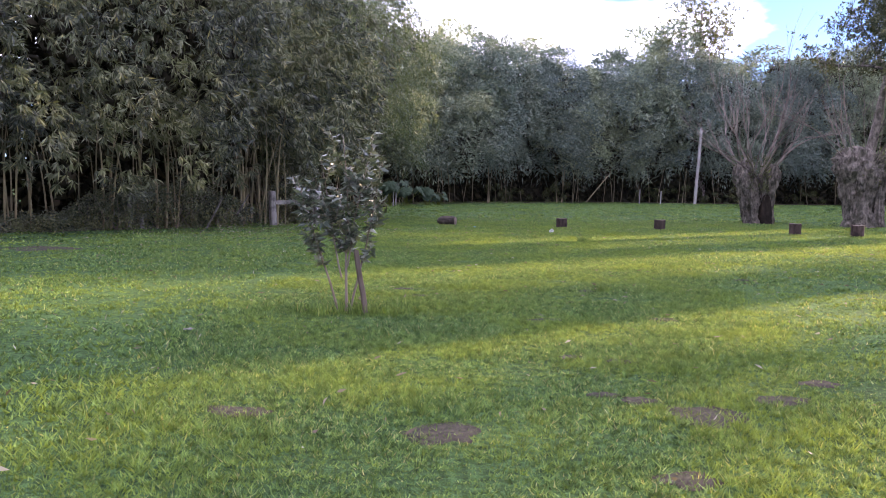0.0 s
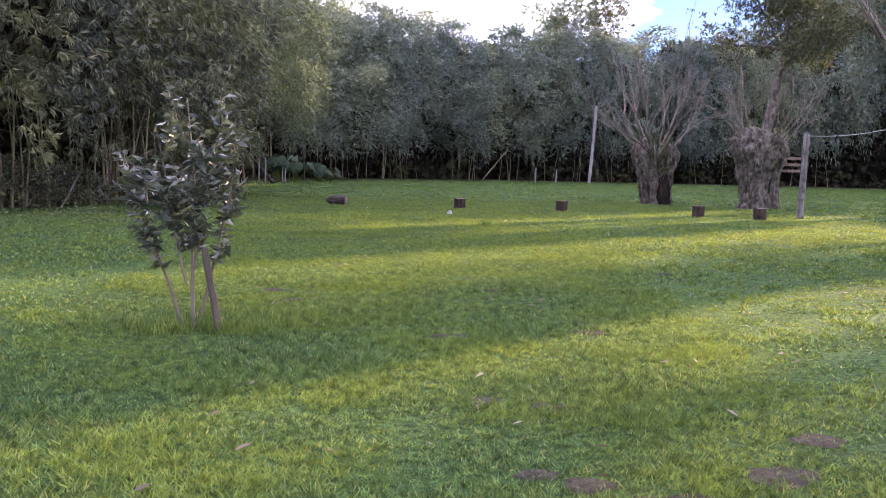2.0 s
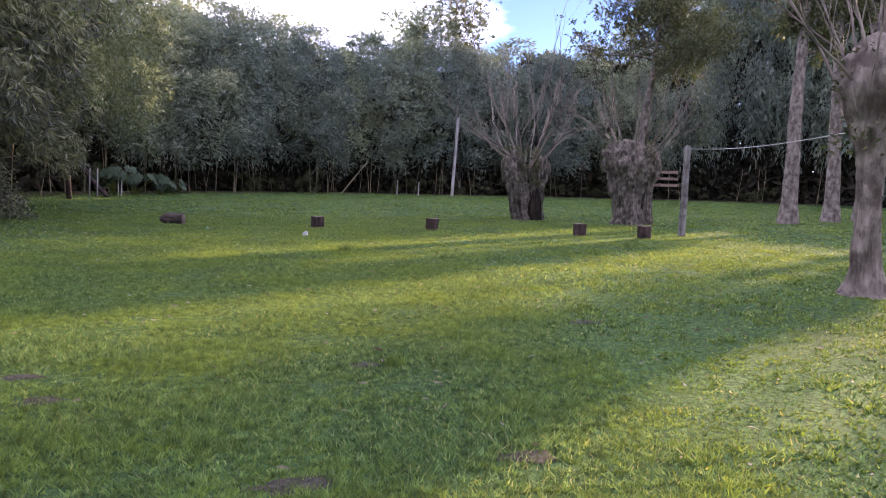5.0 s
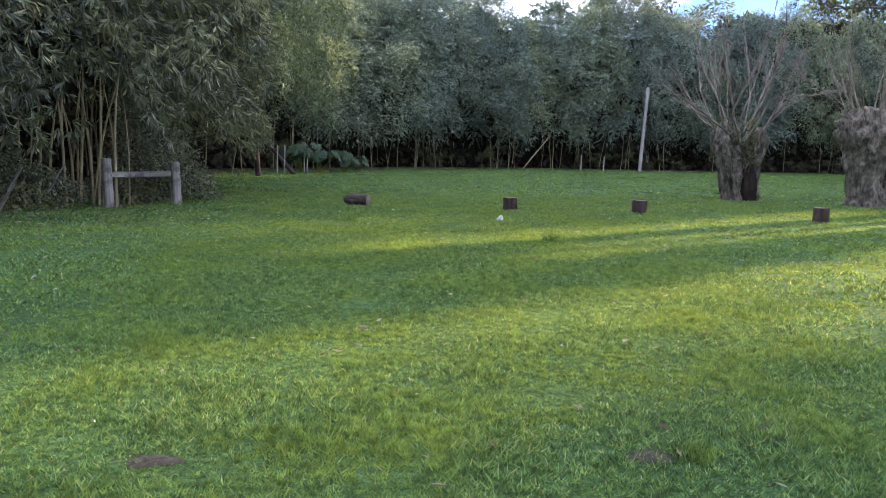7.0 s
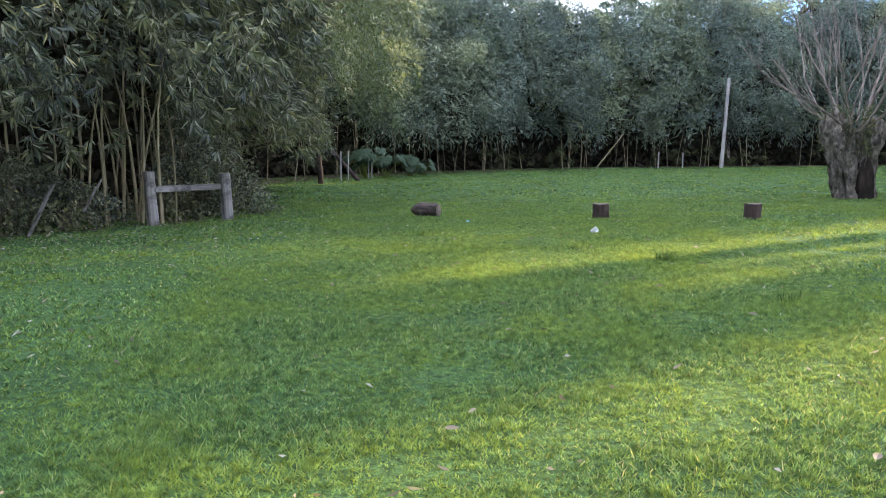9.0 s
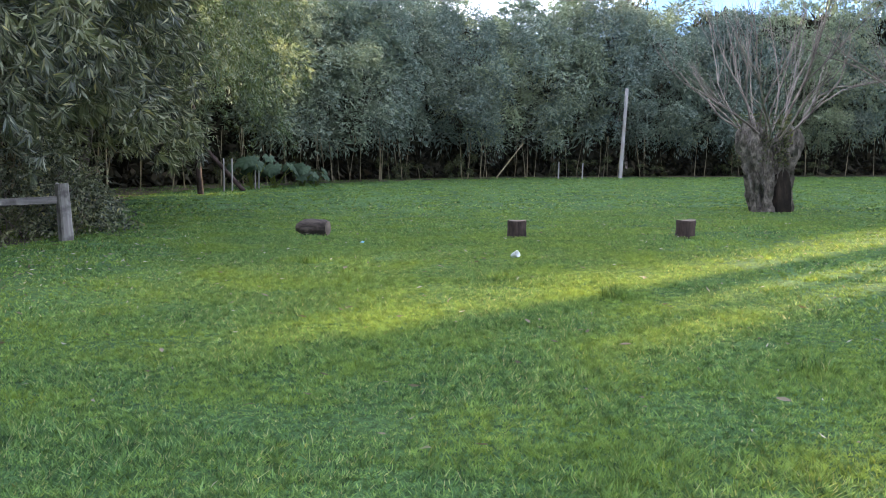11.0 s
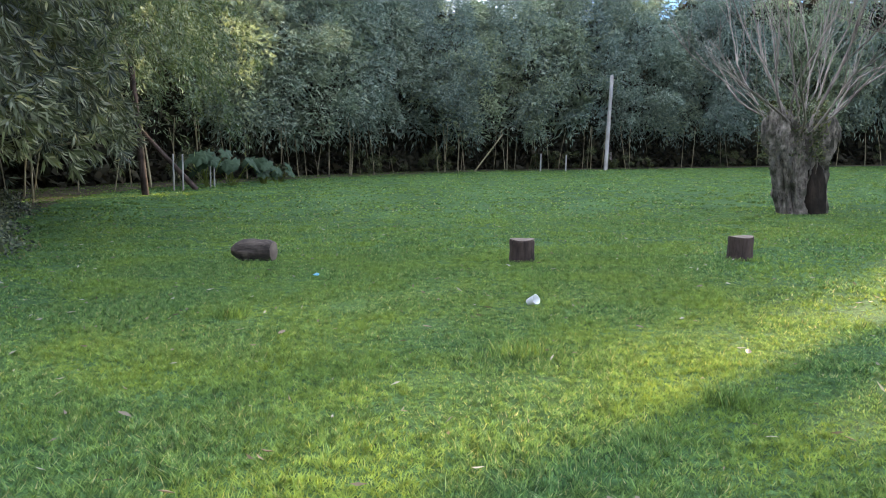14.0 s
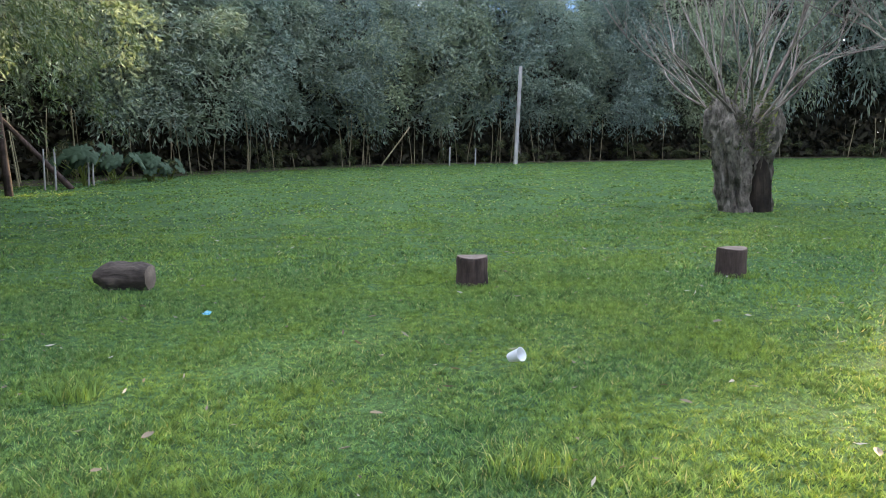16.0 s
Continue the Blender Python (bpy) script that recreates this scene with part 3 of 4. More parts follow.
def build_far_grove():
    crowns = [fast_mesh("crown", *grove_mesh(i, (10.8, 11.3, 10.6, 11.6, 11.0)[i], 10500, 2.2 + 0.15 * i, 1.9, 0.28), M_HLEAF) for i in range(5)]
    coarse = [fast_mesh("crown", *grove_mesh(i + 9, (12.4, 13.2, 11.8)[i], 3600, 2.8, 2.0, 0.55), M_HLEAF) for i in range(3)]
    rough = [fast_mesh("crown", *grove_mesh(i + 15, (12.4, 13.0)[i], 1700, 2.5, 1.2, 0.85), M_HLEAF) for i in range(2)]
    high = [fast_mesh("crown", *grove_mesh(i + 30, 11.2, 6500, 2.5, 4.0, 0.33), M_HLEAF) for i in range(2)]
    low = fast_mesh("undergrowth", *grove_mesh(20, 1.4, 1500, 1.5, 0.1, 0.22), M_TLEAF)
    length = sum(math.dist(p, q) for p, q in zip(FAR_LINE, FAR_LINE[1:]))
    m = int(length / 2.7)
    p, nr = along(FAR_LINE, (np.arange(m) + 0.5) / m)
    seg = list(zip(FAR_LINE, FAR_LINE[1:]))
    for k in range(m):
        for row in range(2):
            corner = p[k][0] < -3
            d = (-1.1 if corner else -2.2) + random.uniform(-1.5, 1.3) * (0.4 if corner else 1.0) - row * 3.2
            tall = 1.0 + 1.1 * min(1, max(0, (p[k][0] - 39) / 6))
            c = thing("bamboo_clump", "dark green bamboo clump with thin pale stems beyond the lawn", "bamboo", "far bamboo grove", at=(p[k][0] + nr[k][0] * d, p[k][1] + nr[k][1] * d, 0), rz=random.uniform(0, 360))
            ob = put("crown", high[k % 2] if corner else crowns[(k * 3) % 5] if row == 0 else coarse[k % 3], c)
            wide = random.uniform(0.8, 1.25)
            ob.scale = (wide, wide, random.uniform(0.9, 1.1) * tall)
            for j in range((4 if -3 < p[k][0] < 22 else 2) if row == 0 else 1):
                t, r = random.uniform(0, 6.28), random.uniform(0.2, 1.7)
                q = put("culm", FAR_CULMS[(k + j) % 6], c)
                q.matrix_basis = pose(math.cos(t) * r, math.sin(t) * r, 0, random.uniform(-8, 8), random.uniform(-8, 8), 0)
            if row == 0 and p[k][0] > -3 and k % 5 < 3:
                bush = put("undergrowth", low, c)
                bush.scale = (random.uniform(0.7, 1.3), random.uniform(0.7, 1.3), random.uniform(0.4, 1.1))
    # leaves behind the clumps, coloured dark for the grove's inner shade
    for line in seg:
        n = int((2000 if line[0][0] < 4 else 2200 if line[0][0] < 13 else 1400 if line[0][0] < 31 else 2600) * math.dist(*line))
        ob = put("grove_interior", fast_mesh("grove_interior", *deep_leaves(line, n, 5.0 if line[1][0] < -3 else 3.4, 8.5 if line[1][0] < -3 else 7.5, 10.2 if line[0][0] < 31 else 12.0 if line[0][0] < 45 else 25.0, 0.7 if line[0][0] < 31 else 0.95), M_SHADELEAF))
        tagged(ob, "dense leaves coloured dark brown for the shade deep in the grove", "foliage", kind="stuff")
    # the edge round the rest of the lawn
    m = 44
    p, nr = along(RIGHT_LINE, (np.arange(m) + 0.5) / m)
    for k in range(m):
        c = thing("bamboo_clump", "tall dark green bamboo clump closing the lawn", "bamboo", "far bamboo grove", at=(p[k][0], p[k][1], 0), rz=random.uniform(0, 360))
        ob = put("crown", rough[k % 2], c)
        ob.scale = (1.6, 1.6, 2.1 if p[k][1] > 58.0 else 0.95)
        for j in range(2):
            q = put("culm", FAR_CULMS[(k + j) % 6], c)
            q.location = (random.uniform(-1, 1), random.uniform(-1, 1), 0)
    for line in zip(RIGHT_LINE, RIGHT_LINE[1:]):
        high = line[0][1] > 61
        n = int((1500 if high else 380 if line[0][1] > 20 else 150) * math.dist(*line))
        ob = put("grove_interior", fast_mesh("grove_interior", *deep_leaves(line, n, 1.0, 5.0, 25.0 if high else 9.5, 1.2 if high else 1.5), M_SHADELEAF))
        tagged(ob, "dense leaves coloured dark brown for the shade deep in the grove", "foliage", kind="stuff")
    # fallen leaves under the groves
    for name, line, w in (("litter_near", [l[0] for l in LEFT_LINES] + [(-6.8, 40.0)], 9.0), ("litter_far", list(FAR_LINE), 12.0)):
        s = np.linspace(0, 1, 60)
        q, nr = along(line, s)
        edge = 0.15 * np.sin(s * 160) + 0.1 * np.sin(s * 333)
        front = q + nr * edge[:, None] + nr * 0.15
        front = np.column_stack([front, fall(*front.T) + 0.006])
        back = q - nr * w
        back = np.column_stack([back, fall(*back.T) + 0.006])
        v = np.vstack([front, back])
        i = np.arange(59)
        ob = put("leaf_litter", fast_mesh("leaf_litter", v, [np.stack([i, i + 60, i + 61, i + 1], -1)], M_LITTER))
        tagged(ob, "brown leaf litter floor under the bamboo", "soil", kind="structure")


def build_shrub(at, r, h, n, label, mat=None, leaf=0.09, name="shrub"):
    c = thing(name, label, "shrub", "undergrowth before the bamboo", at=at)
    pieces = []
    for i in range(6):
        t = i * 1.05 + random.uniform(-0.3, 0.3)
        pieces.append(limb((0, 0, -0.02), (math.cos(t) * 0.7, math.sin(t) * 0.7, 1), h * random.uniform(0.7, 1.0), 0.012, 0.004, 6, 0.1, 0.2))
    for pts, rs in pieces:
        put("stem", fast_mesh("stem", *tube(pts, rs, 5), M_TWIG, True), c)
    t, u = rng(0, 2 * math.pi, n // 8), rng(0, 1, n // 8)
    z = h * rng(0.05, 1.05, n // 8)
    q = r * np.sqrt(np.clip(1.05 - (z / h) ** 2, 0.05, 1)) * (0.5 + 0.55 * u) * (1 + 0.25 * np.sin(t * 3 + at[0]))
    a = np.stack([np.cos(t) * q, np.sin(t) * q, z], -1)
    o = unit(np.stack([np.cos(t), np.sin(t), np.full(len(t), 0.3)], -1) + RNG.normal(0, 0.4, (len(t), 3)))
    put("foliage", fast_mesh("foliage", *sprays(a, o, 8, 0.3, leaf, leaf * 0.45, 0.5, 0.7), mat or M_BLEAF), c)
    return c


# ---- trees ----
def limb(start, way, length, r0, r1, n=7, wobble=0.06, lift=0.25):
    """Points and radii of a bent limb."""
    way = np.asarray(way, float) / np.linalg.norm(way)
    pts, p = [np.asarray(start, float)], np.asarray(start, float)
    d = way.copy()
    for i in range(n - 1):
        d = unit(d + np.array([random.gauss(0, wobble), random.gauss(0, wobble), random.gauss(0, wobble) + lift / n]))
        p = p + d * length / (n - 1)
        pts.append(p)
    return np.array(pts), np.linspace(r0, r1, n)


def pollard_trunk(profile, sides=40, seed=0, cleft=None, lean=(0, 0), rough=0.07):
    """A gnarled trunk: rings by (height, radius), ridges, knots; a cleft is an angle where it is hollowed in."""
    hs = np.linspace(profile[0][0], profile[-1][0], 52)
    rs = np.interp(hs, [p[0] for p in profile], [p[1] for p in profile])
    ang = np.linspace(0, 2 * math.pi, sides, endpoint=False)
    V = []
    for h, r in zip(hs, rs):
        for t in ang:
            q = 1 + rough * (1.0 + 0.2 * h) * noise.noise((math.cos(t) * 1.7 + seed, math.sin(t) * 1.7, h * 1.1)) + rough * noise.noise((math.cos(t) * 6 + seed, math.sin(t) * 6, h * 2.2)) + rough * 0.6 * noise.noise((math.cos(t) * 13, math.sin(t) * 13 + seed, h * 2.5)) + rough * 0.45 * noise.noise((math.cos(t) * 9, math.sin(t) * 9 + seed, h * 11))
            q += 0.10 * math.sin(t * 5 + seed) * max(0, 1 - h / 0.7)
            if cleft is not None:
                for ca, cw, h0, h1, depth in cleft:
                    da = abs((t - ca + math.pi) % (2 * math.pi) - math.pi)
                    if da < cw and h0 < h < h1:
                        q -= depth * (1 - (da / cw) ** 4) * math.sin((h - h0) / (h1 - h0) * math.pi) ** 0.4
            V.append((q * r * math.cos(t) + lean[0] * h, q * r * math.sin(t) + lean[1] * h, h))
    V = np.array(V)
    n = len(hs)
    i = np.arange(n - 1)[:, None] * sides
    j = np.arange(sides)[None, :]
    k = (j + 1) % sides
    f = [np.stack([i + j, i + k, i + sides + k, i + sides + j], -1).reshape(-1, 4)]
    V = np.vstack([V, [lean[0] * hs[-1], lean[1] * hs[-1], hs[-1] + 0.12]])
    top = (n - 1) * sides
    f.append(np.stack([top + np.arange(sides), top + (np.arange(sides) + 1) % sides, np.full(sides, len(V) - 1)], -1))
    return V, f


def shoots(parent, head, radius, count, length, fan, r0, twigs=4, up=1.0, wobble=0.1):
    """Long shoots that rise from a pollard's head, each a part; returns their twig ends."""
    ends = []
    for i in range(count):
        t = i / count * 2 * math.pi + random.uniform(-0.25, 0.25)
        f = fan * random.uniform(0.25, 1.1)
        q = random.uniform(0.4, 0.95)
        start = (head[0] + math.cos(t) * radius * q, head[1] + math.sin(t) * radius * q, head[2] + random.uniform(-0.35, 0.1))
        L = length * random.uniform(0.65, 1.15)
        pts, rs = limb(start, (math.cos(t) * f, math.sin(t) * f, up), L, r0 * random.uniform(0.7, 1.2), 0.006, 9, wobble, 0.35)
        br = put("branch", fast_mesh("branch", *tube(pts, rs, 6), M_TWIG, True), parent)
        for s in range(twigs):
            b = random.randint(2, 7)
            w = unit(pts[min(b + 1, 8)] - pts[b] + np.array([random.gauss(0, 0.25), random.gauss(0, 0.25), 0.1]) * np.linalg.norm(pts[1] - pts[0]))
            tp, tr = limb(pts[b], w, L * random.uniform(0.2, 0.42), rs[b] * 0.55, 0.004, 6, 0.09, 0.3)
            put("twig", fast_mesh("twig", *tube(tp, tr, 5), M_TWIG, True), br)
            ends += list(tp[2:])
        ends += list(pts[4:])
    return np.array(ends)


def tuft_leaves(n, centre, radius, zlo, zhi, length, width):
    t = rng(0, 2 * math.pi, n)
    r = radius * rng(0.6, 1.05, n) * (1 + 0.25 * np.sin(t * 3))
    b = np.stack([centre[0] + np.cos(t) * r, centre[1] + np.sin(t) * r, rng(zlo, zhi, n)], -1)
    w = unit(np.stack([np.cos(t), np.sin(t), np.full(n, 0.3)], -1) + RNG.normal(0, 0.5, (n, 3)))
    return leaf_arrays(b, w, length * rng(0.6, 1.3, n), width * rng(0.7, 1.3, n))


def build_willow_bare(at):
    c = thing("pollard_willow", "old pollarded willow with gnarled hollow trunk and bare shoots", "tree", at=at)
    left = ((-0.05, 0.38), (0.2, 0.33), (0.6, 0.32), (1.1, 0.34), (1.5, 0.38), (1.8, 0.40), (2.1, 0.34), (2.35, 0.2))
    right = ((-0.05, 0.34), (0.2, 0.30), (0.7, 0.28), (1.2, 0.29), (1.6, 0.33), (1.9, 0.33), (2.2, 0.22))
    hollow = ((radians(-75), 0.55, -0.06, 1.15, 0.75),)
    lobes = []
    for prof, at_x, lean_x, cl, seed in ((left, -0.18, -0.17, ((radians(-110), 0.2, -0.06, 0.7, 0.45), (radians(-150), 0.16, 0.5, 1.5, 0.3)), 3), (right, 0.24, 0.10, hollow, 8)):
        v, f = pollard_trunk(prof, 72, seed, cl, (lean_x, 0), 0.3)
        lobes.append((v + np.array([at_x, 0, 0]), f))
    put("trunk", fast_mesh("trunk", *join(lobes), M_BARK, True), c)
    lobe = pollard_trunk(((-0.04, 0.30), (0.5, 0.27), (1.0, 0.2), (1.2, 0.08)), 30, 5, None, (0, 0), 0.15)
    put("hollow", fast_mesh("hollow", lobe[0] + np.array([0.22, -0.1, 0]), lobe[1], M_HOLLOW, True), c, "dark rotten hollow between two stems")
    shoots(c, (-0.15, 0, 2.05), 0.75, 14, 4.1, 1.6, 0.027, 9, up=1.0, wobble=0.15)
    shoots(c, (-0.08, 0, 2.2), 0.45, 9, 4.8, 0.45, 0.030, 9, wobble=0.13)
    put("moss_leaves", fast_mesh("moss_leaves", *tuft_leaves(2000, (-0.16, 0, 0), 0.64, 1.2, 2.6, 0.085, 0.04), M_TLEAF), c, "small green leaves on the trunk's head")
    tagged(put("fern", fast_mesh("fern", *tuft_leaves(60, (-0.1, -0.1, 0), 0.62, 1.75, 2.0, 0.16, 0.03), M_FERN), c, "yellow-green fern fronds in the bark"), kind="stuff")


def build_leafy_pollard(at, label, stems, head, head_r, n, length, fan, crown_z, crown_r, leaves, leaf, bark, moss=0):
    """A pollard with one or more fused stems: thin shoots round its head and one main bough that carries a leafy crown."""
    c = thing("pollard_willow", label, "tree", at=at)
    lobes = []
    for off, prof, cleft, seed, lean in stems:
        v, f = pollard_trunk(prof, 64, seed, cleft, lean, 0.24)
        lobes.append((v + np.array([off[0], off[1], 0]), f))
    put("trunk", fast_mesh("trunk", *join(lobes), bark, True), c)
    ends = list(shoots(c, head, head_r, n, length * 0.6, fan * 1.7, 0.020, 5))
    ends = ends[::3]
    pts, rs = limb((head[0] + 0.1, head[1], head[2] - 0.3), (0.03, 0.0, 1), crown_z + 2.6 - head[2], 0.17, 0.05, 9, 0.05, 0.1)
    put("bough", fast_mesh("bough", *tube(pts, rs, 9, rough=0.04), bark, True), c)
    tips = []
    for i in range(11):
        b = 4 + i % 5
        t = i * 2.4 + random.uniform(-0.4, 0.4)
        lp, lr = limb(pts[b], (math.cos(t), math.sin(t), random.uniform(0.25, 0.9)), crown_r * random.uniform(0.75, 1.15), rs[b] * 0.55, 0.015, 9, 0.14, 0.3)
        br = put("branch", fast_mesh("branch", *tube(lp, lr, 7), bark, True), c)
        tips += list(lp[3:])
        for k in range(6):
            q = random.randint(2, 8)
            tp, tr = limb(lp[q], (random.gauss(0, 1), random.gauss(0, 1), 0.5), crown_r * 0.4, lr[q] * 0.6, 0.006, 6, 0.15, 0.2)
            put("twig", fast_mesh("twig", *tube(tp, tr, 5), bark, True), br)
            tips += list(tp[1:])
    tips = np.array(tips)
    pick = tips[RNG.integers(0, len(tips), leaves // 9)] + RNG.normal(0, 0.22, (leaves // 9, 3))
    o = unit(RNG.normal(0, 1, (len(pick), 3)) + np.array([0, 0, 0.1]))
    put("crown", fast_mesh("crown", *sprays(pick, o, 9, 0.34, leaf, leaf * 0.33, 0.4, 0.8), M_TLEAF), c)
    put("moss_leaves", fast_mesh("moss_leaves", *tuft_leaves(moss, head, head_r * 0.95, head[2] - 1.0, head[2] + 0.4, 0.10, 0.045), M_TLEAF), c, "small green leaves on the trunk's head")
    return c


def build_tall_tree(name, at, height, trunk_r, crown_r, crown_z, leaves, label, bark, leaf=0.14, open_=0.35, forks=9):
    """A tree with a clear trunk, limbs and clumps of leaves at their ends."""
    c = thing(name, label, "tree", at=at)
    pts, rs = limb((0, 0, -0.05), (random.gauss(0, 0.015), random.gauss(0, 0.015), 1), height * 0.8, trunk_r, trunk_r * 0.25, 14, 0.018, 0.1)
    rs[0] *= 1.35
    put("trunk", fast_mesh("trunk", *tube(pts, rs, 14, rough=0.04), bark, True), c)
    ends = []
    for i in range(forks):
        b = int(np.clip(np.searchsorted(pts[:, 2], crown_z + (height * 0.75 - crown_z) * i / forks), 2, 13))
        t = i * 2.4 + random.uniform(-0.4, 0.4)
        lp, lr = limb(pts[b], (math.cos(t), math.sin(t), random.uniform(0.5, 1.1)), crown_r * random.uniform(0.8, 1.25), rs[b] * 0.5, 0.02, 8, 0.12, 0.4)
        pieces = [tube(lp, lr, 7)]
        for s in range(5):
            q = random.randint(2, 7)
            tp, tr = limb(lp[q], (random.gauss(0, 1), random.gauss(0, 1), 0.5), crown_r * 0.45, lr[q] * 0.6, 0.008, 6, 0.15, 0.2)
            pieces.append(tube(tp, tr, 5))
            ends += list(tp[1:])
        ends += list(lp[3:])
        put("limb", fast_mesh("limb", *join(pieces), bark, True), c)
    ends = np.array(ends)
    m = leaves // 10
    pick = ends[RNG.integers(0, len(ends), m)] + RNG.normal(0, open_, (m, 3))
    o = unit(RNG.normal(0, 1, (m, 3)) + np.array([0, 0, 0.2]))
    put("crown", fast_mesh("crown", *sprays(pick, o, 10, 0.35, leaf, leaf * 0.4, 0.4, 0.8), M_TLEAF), c)
    return c


def build_weeping_tree(at, height, radius, name_label):
    c = thing("weeping_tree", name_label, "tree", at=at)
    pts, rs = limb((-2.4, 0.6, -0.05), (0.28, -0.05, 1), height * 0.75, 0.15, 0.05, 10, 0.05, 0.1)
    put("trunk", fast_mesh("trunk", *tube(pts, rs, 10, rough=0.05), M_BARK, True), c)
    n = 520
    t, q = rng(0, 2 * math.pi, n), rng(0, 1, n)
    z = 3.5 + (height - 3.5) * q
    r = radius * np.sqrt(np.clip(1 - (np.abs(q - 0.28) / 0.74) ** 2.2, 0.02, 1)) * rng(0.55, 1.05, n) * (1 + 0.18 * np.sin(t * 4 + z))
    a = np.stack([np.cos(t) * r, np.sin(t) * r, z], -1)
    o = unit(np.stack([np.cos(t), np.sin(t), np.full(n, 0.1)], -1))
    put("crown", fast_mesh("crown", *plumes(a, o, 9, rng(0.9, 1.6, n), 11, 0.15, 0.028, droop=1.1), M_WLEAF), c)
    return c


# ---- things on the lawn ----
def build_stump(at, r, h, rz, lean=0.0):
    c = thing("log_stump", "short dark upright log stump standing on the lawn", "stump", "log stumps in a row", at=at, rz=rz)
    sides = 20
    bm = bmesh.new()
    rings = []
    for k, (z, q) in enumerate(((-0.02, 1.05), (0.06, 1.0), (h * 0.5, 0.98), (h * 0.9, 1.0), (h, 0.97))):
        ring = []
        for j in range(sides):
            t = j / sides * 2 * math.pi
            w = q * (1 + 0.06 * noise.noise((math.cos(t) * 2 + rz, math.sin(t) * 2, z * 2)) + 0.025 * random.uniform(-1, 1))
            ring.append(bm.verts.new((r * w * math.cos(t) + lean * z, r * w * math.sin(t), z + (0.007 * math.cos(t * 2 + rz) if k == 4 else 0))))
        rings.append(ring)
    for r0, r1 in zip(rings, rings[1:]):
        for j in range(sides):
            bm.faces.new((r0[j], r0[(j + 1) % sides], r1[(j + 1) % sides], r1[j]))
    part("bark", bm, M_STUMP, c)
    bm = bmesh.new()
    mid = bm.verts.new((lean * h, 0, h + 0.004))
    ring = [bm.verts.new((r * 0.95 * math.cos(j / sides * 2 * math.pi) + lean * h, r * 0.95 * math.sin(j / sides * 2 * math.pi), h + 0.006 + 0.007 * math.cos(j / sides * 4 * math.pi + rz))) for j in range(sides)]
    low = [bm.verts.new((v.co.x * 0.99, v.co.y * 0.99, h - 0.03)) for v in ring]
    for j in range(sides):
        bm.faces.new((mid, ring[j], ring[(j + 1) % sides]))
        bm.faces.new((ring[(j + 1) % sides], ring[j], low[j], low[(j + 1) % sides]))
    part("cut_face", bm, M_CUT, c, "greyish sawn wood top")


def build_log(at, length, r, rz):
    c = thing("log", "short greyish-brown log lying on its side in the grass", "log", at=at, rz=rz)
    n, sides = 9, 18
    pts = [(-length / 2 + length * i / (n - 1), 0, r * 0.9) for i in range(n)]
    rs = [r * 0.42, r * 0.74, r * 0.95, r * 1.02, r * 1.04, r * 0.98, r * 1.02, r * 0.98, r * 0.84]
    v, f = tube(pts, rs, sides, rough=0.075, cap=False)
    put("bark", fast_mesh("bark", v, f, wood_mat("log_bark", (0.022, 0.018, 0.016), (0.13, 0.105, 0.088), 14.0, (0.15, 1, 1), 1.0, 0.9, None, 0.02)), c)
    for k, sx in ((0, -1), (n - 1, 1)):
        bm = bmesh.new()
        ring = [bm.verts.new(v[k * sides + j]) for j in range(sides)]
        mid = bm.verts.new((pts[k][0] + sx * 0.012, 0, r * 0.9))
        for j in range(sides):
            bm.faces.new((mid, ring[j], ring[(j + 1) % sides]))
        part("cut_face", bm, M_CUT, c, "rough brown end grain")


def post_mesh(name, w, d, h, seed, mat, top=0.04):
    """A rough-hewn post with worn edges and an uneven top."""
    bm = bmesh.new()
    rings = []
    n = 7
    for k in range(n):
        z = -0.05 + (h + 0.05) * k / (n - 1)
        q = 1 - 0.10 * (k / (n - 1)) + 0.03 * noise.noise((seed, z * 2, 0))
        ring = []
        for cx, cy in ((-1, -0.7), (-0.7, -1), (0.7, -1), (1, -0.7), (1, 0.7), (0.7, 1), (-0.7, 1), (-1, 0.7)):
            dz = top * noise.noise((cx + seed, cy, 1.3)) if k == n - 1 else 0
            ring.append(bm.verts.new((cx * w / 2 * q + 0.01 * noise.noise((seed, z * 3, 2)), cy * d / 2 * q + 0.01 * noise.noise((seed + 5, z * 3, 2)), z + dz)))
        rings.append(ring)
    for r0, r1 in zip(rings, rings[1:]):
        for j in range(8):
            bm.faces.new((r0[j], r0[(j + 1) % 8], r1[(j + 1) % 8], r1[j]))
    bm.faces.new(rings[-1])
    return bm_mesh(name, bm, mat)


def build_post(at, w, d, h, tilt, rz, label, name="wooden_post", category="post", group="", mat=None, seed=1.0):
    ob = put(name, post_mesh(name, w, d, h, seed, mat or M_POST))
    ob.matrix_world = pose(*at, tilt[0], tilt[1], rz)
    return tagged(ob, label, category, group)


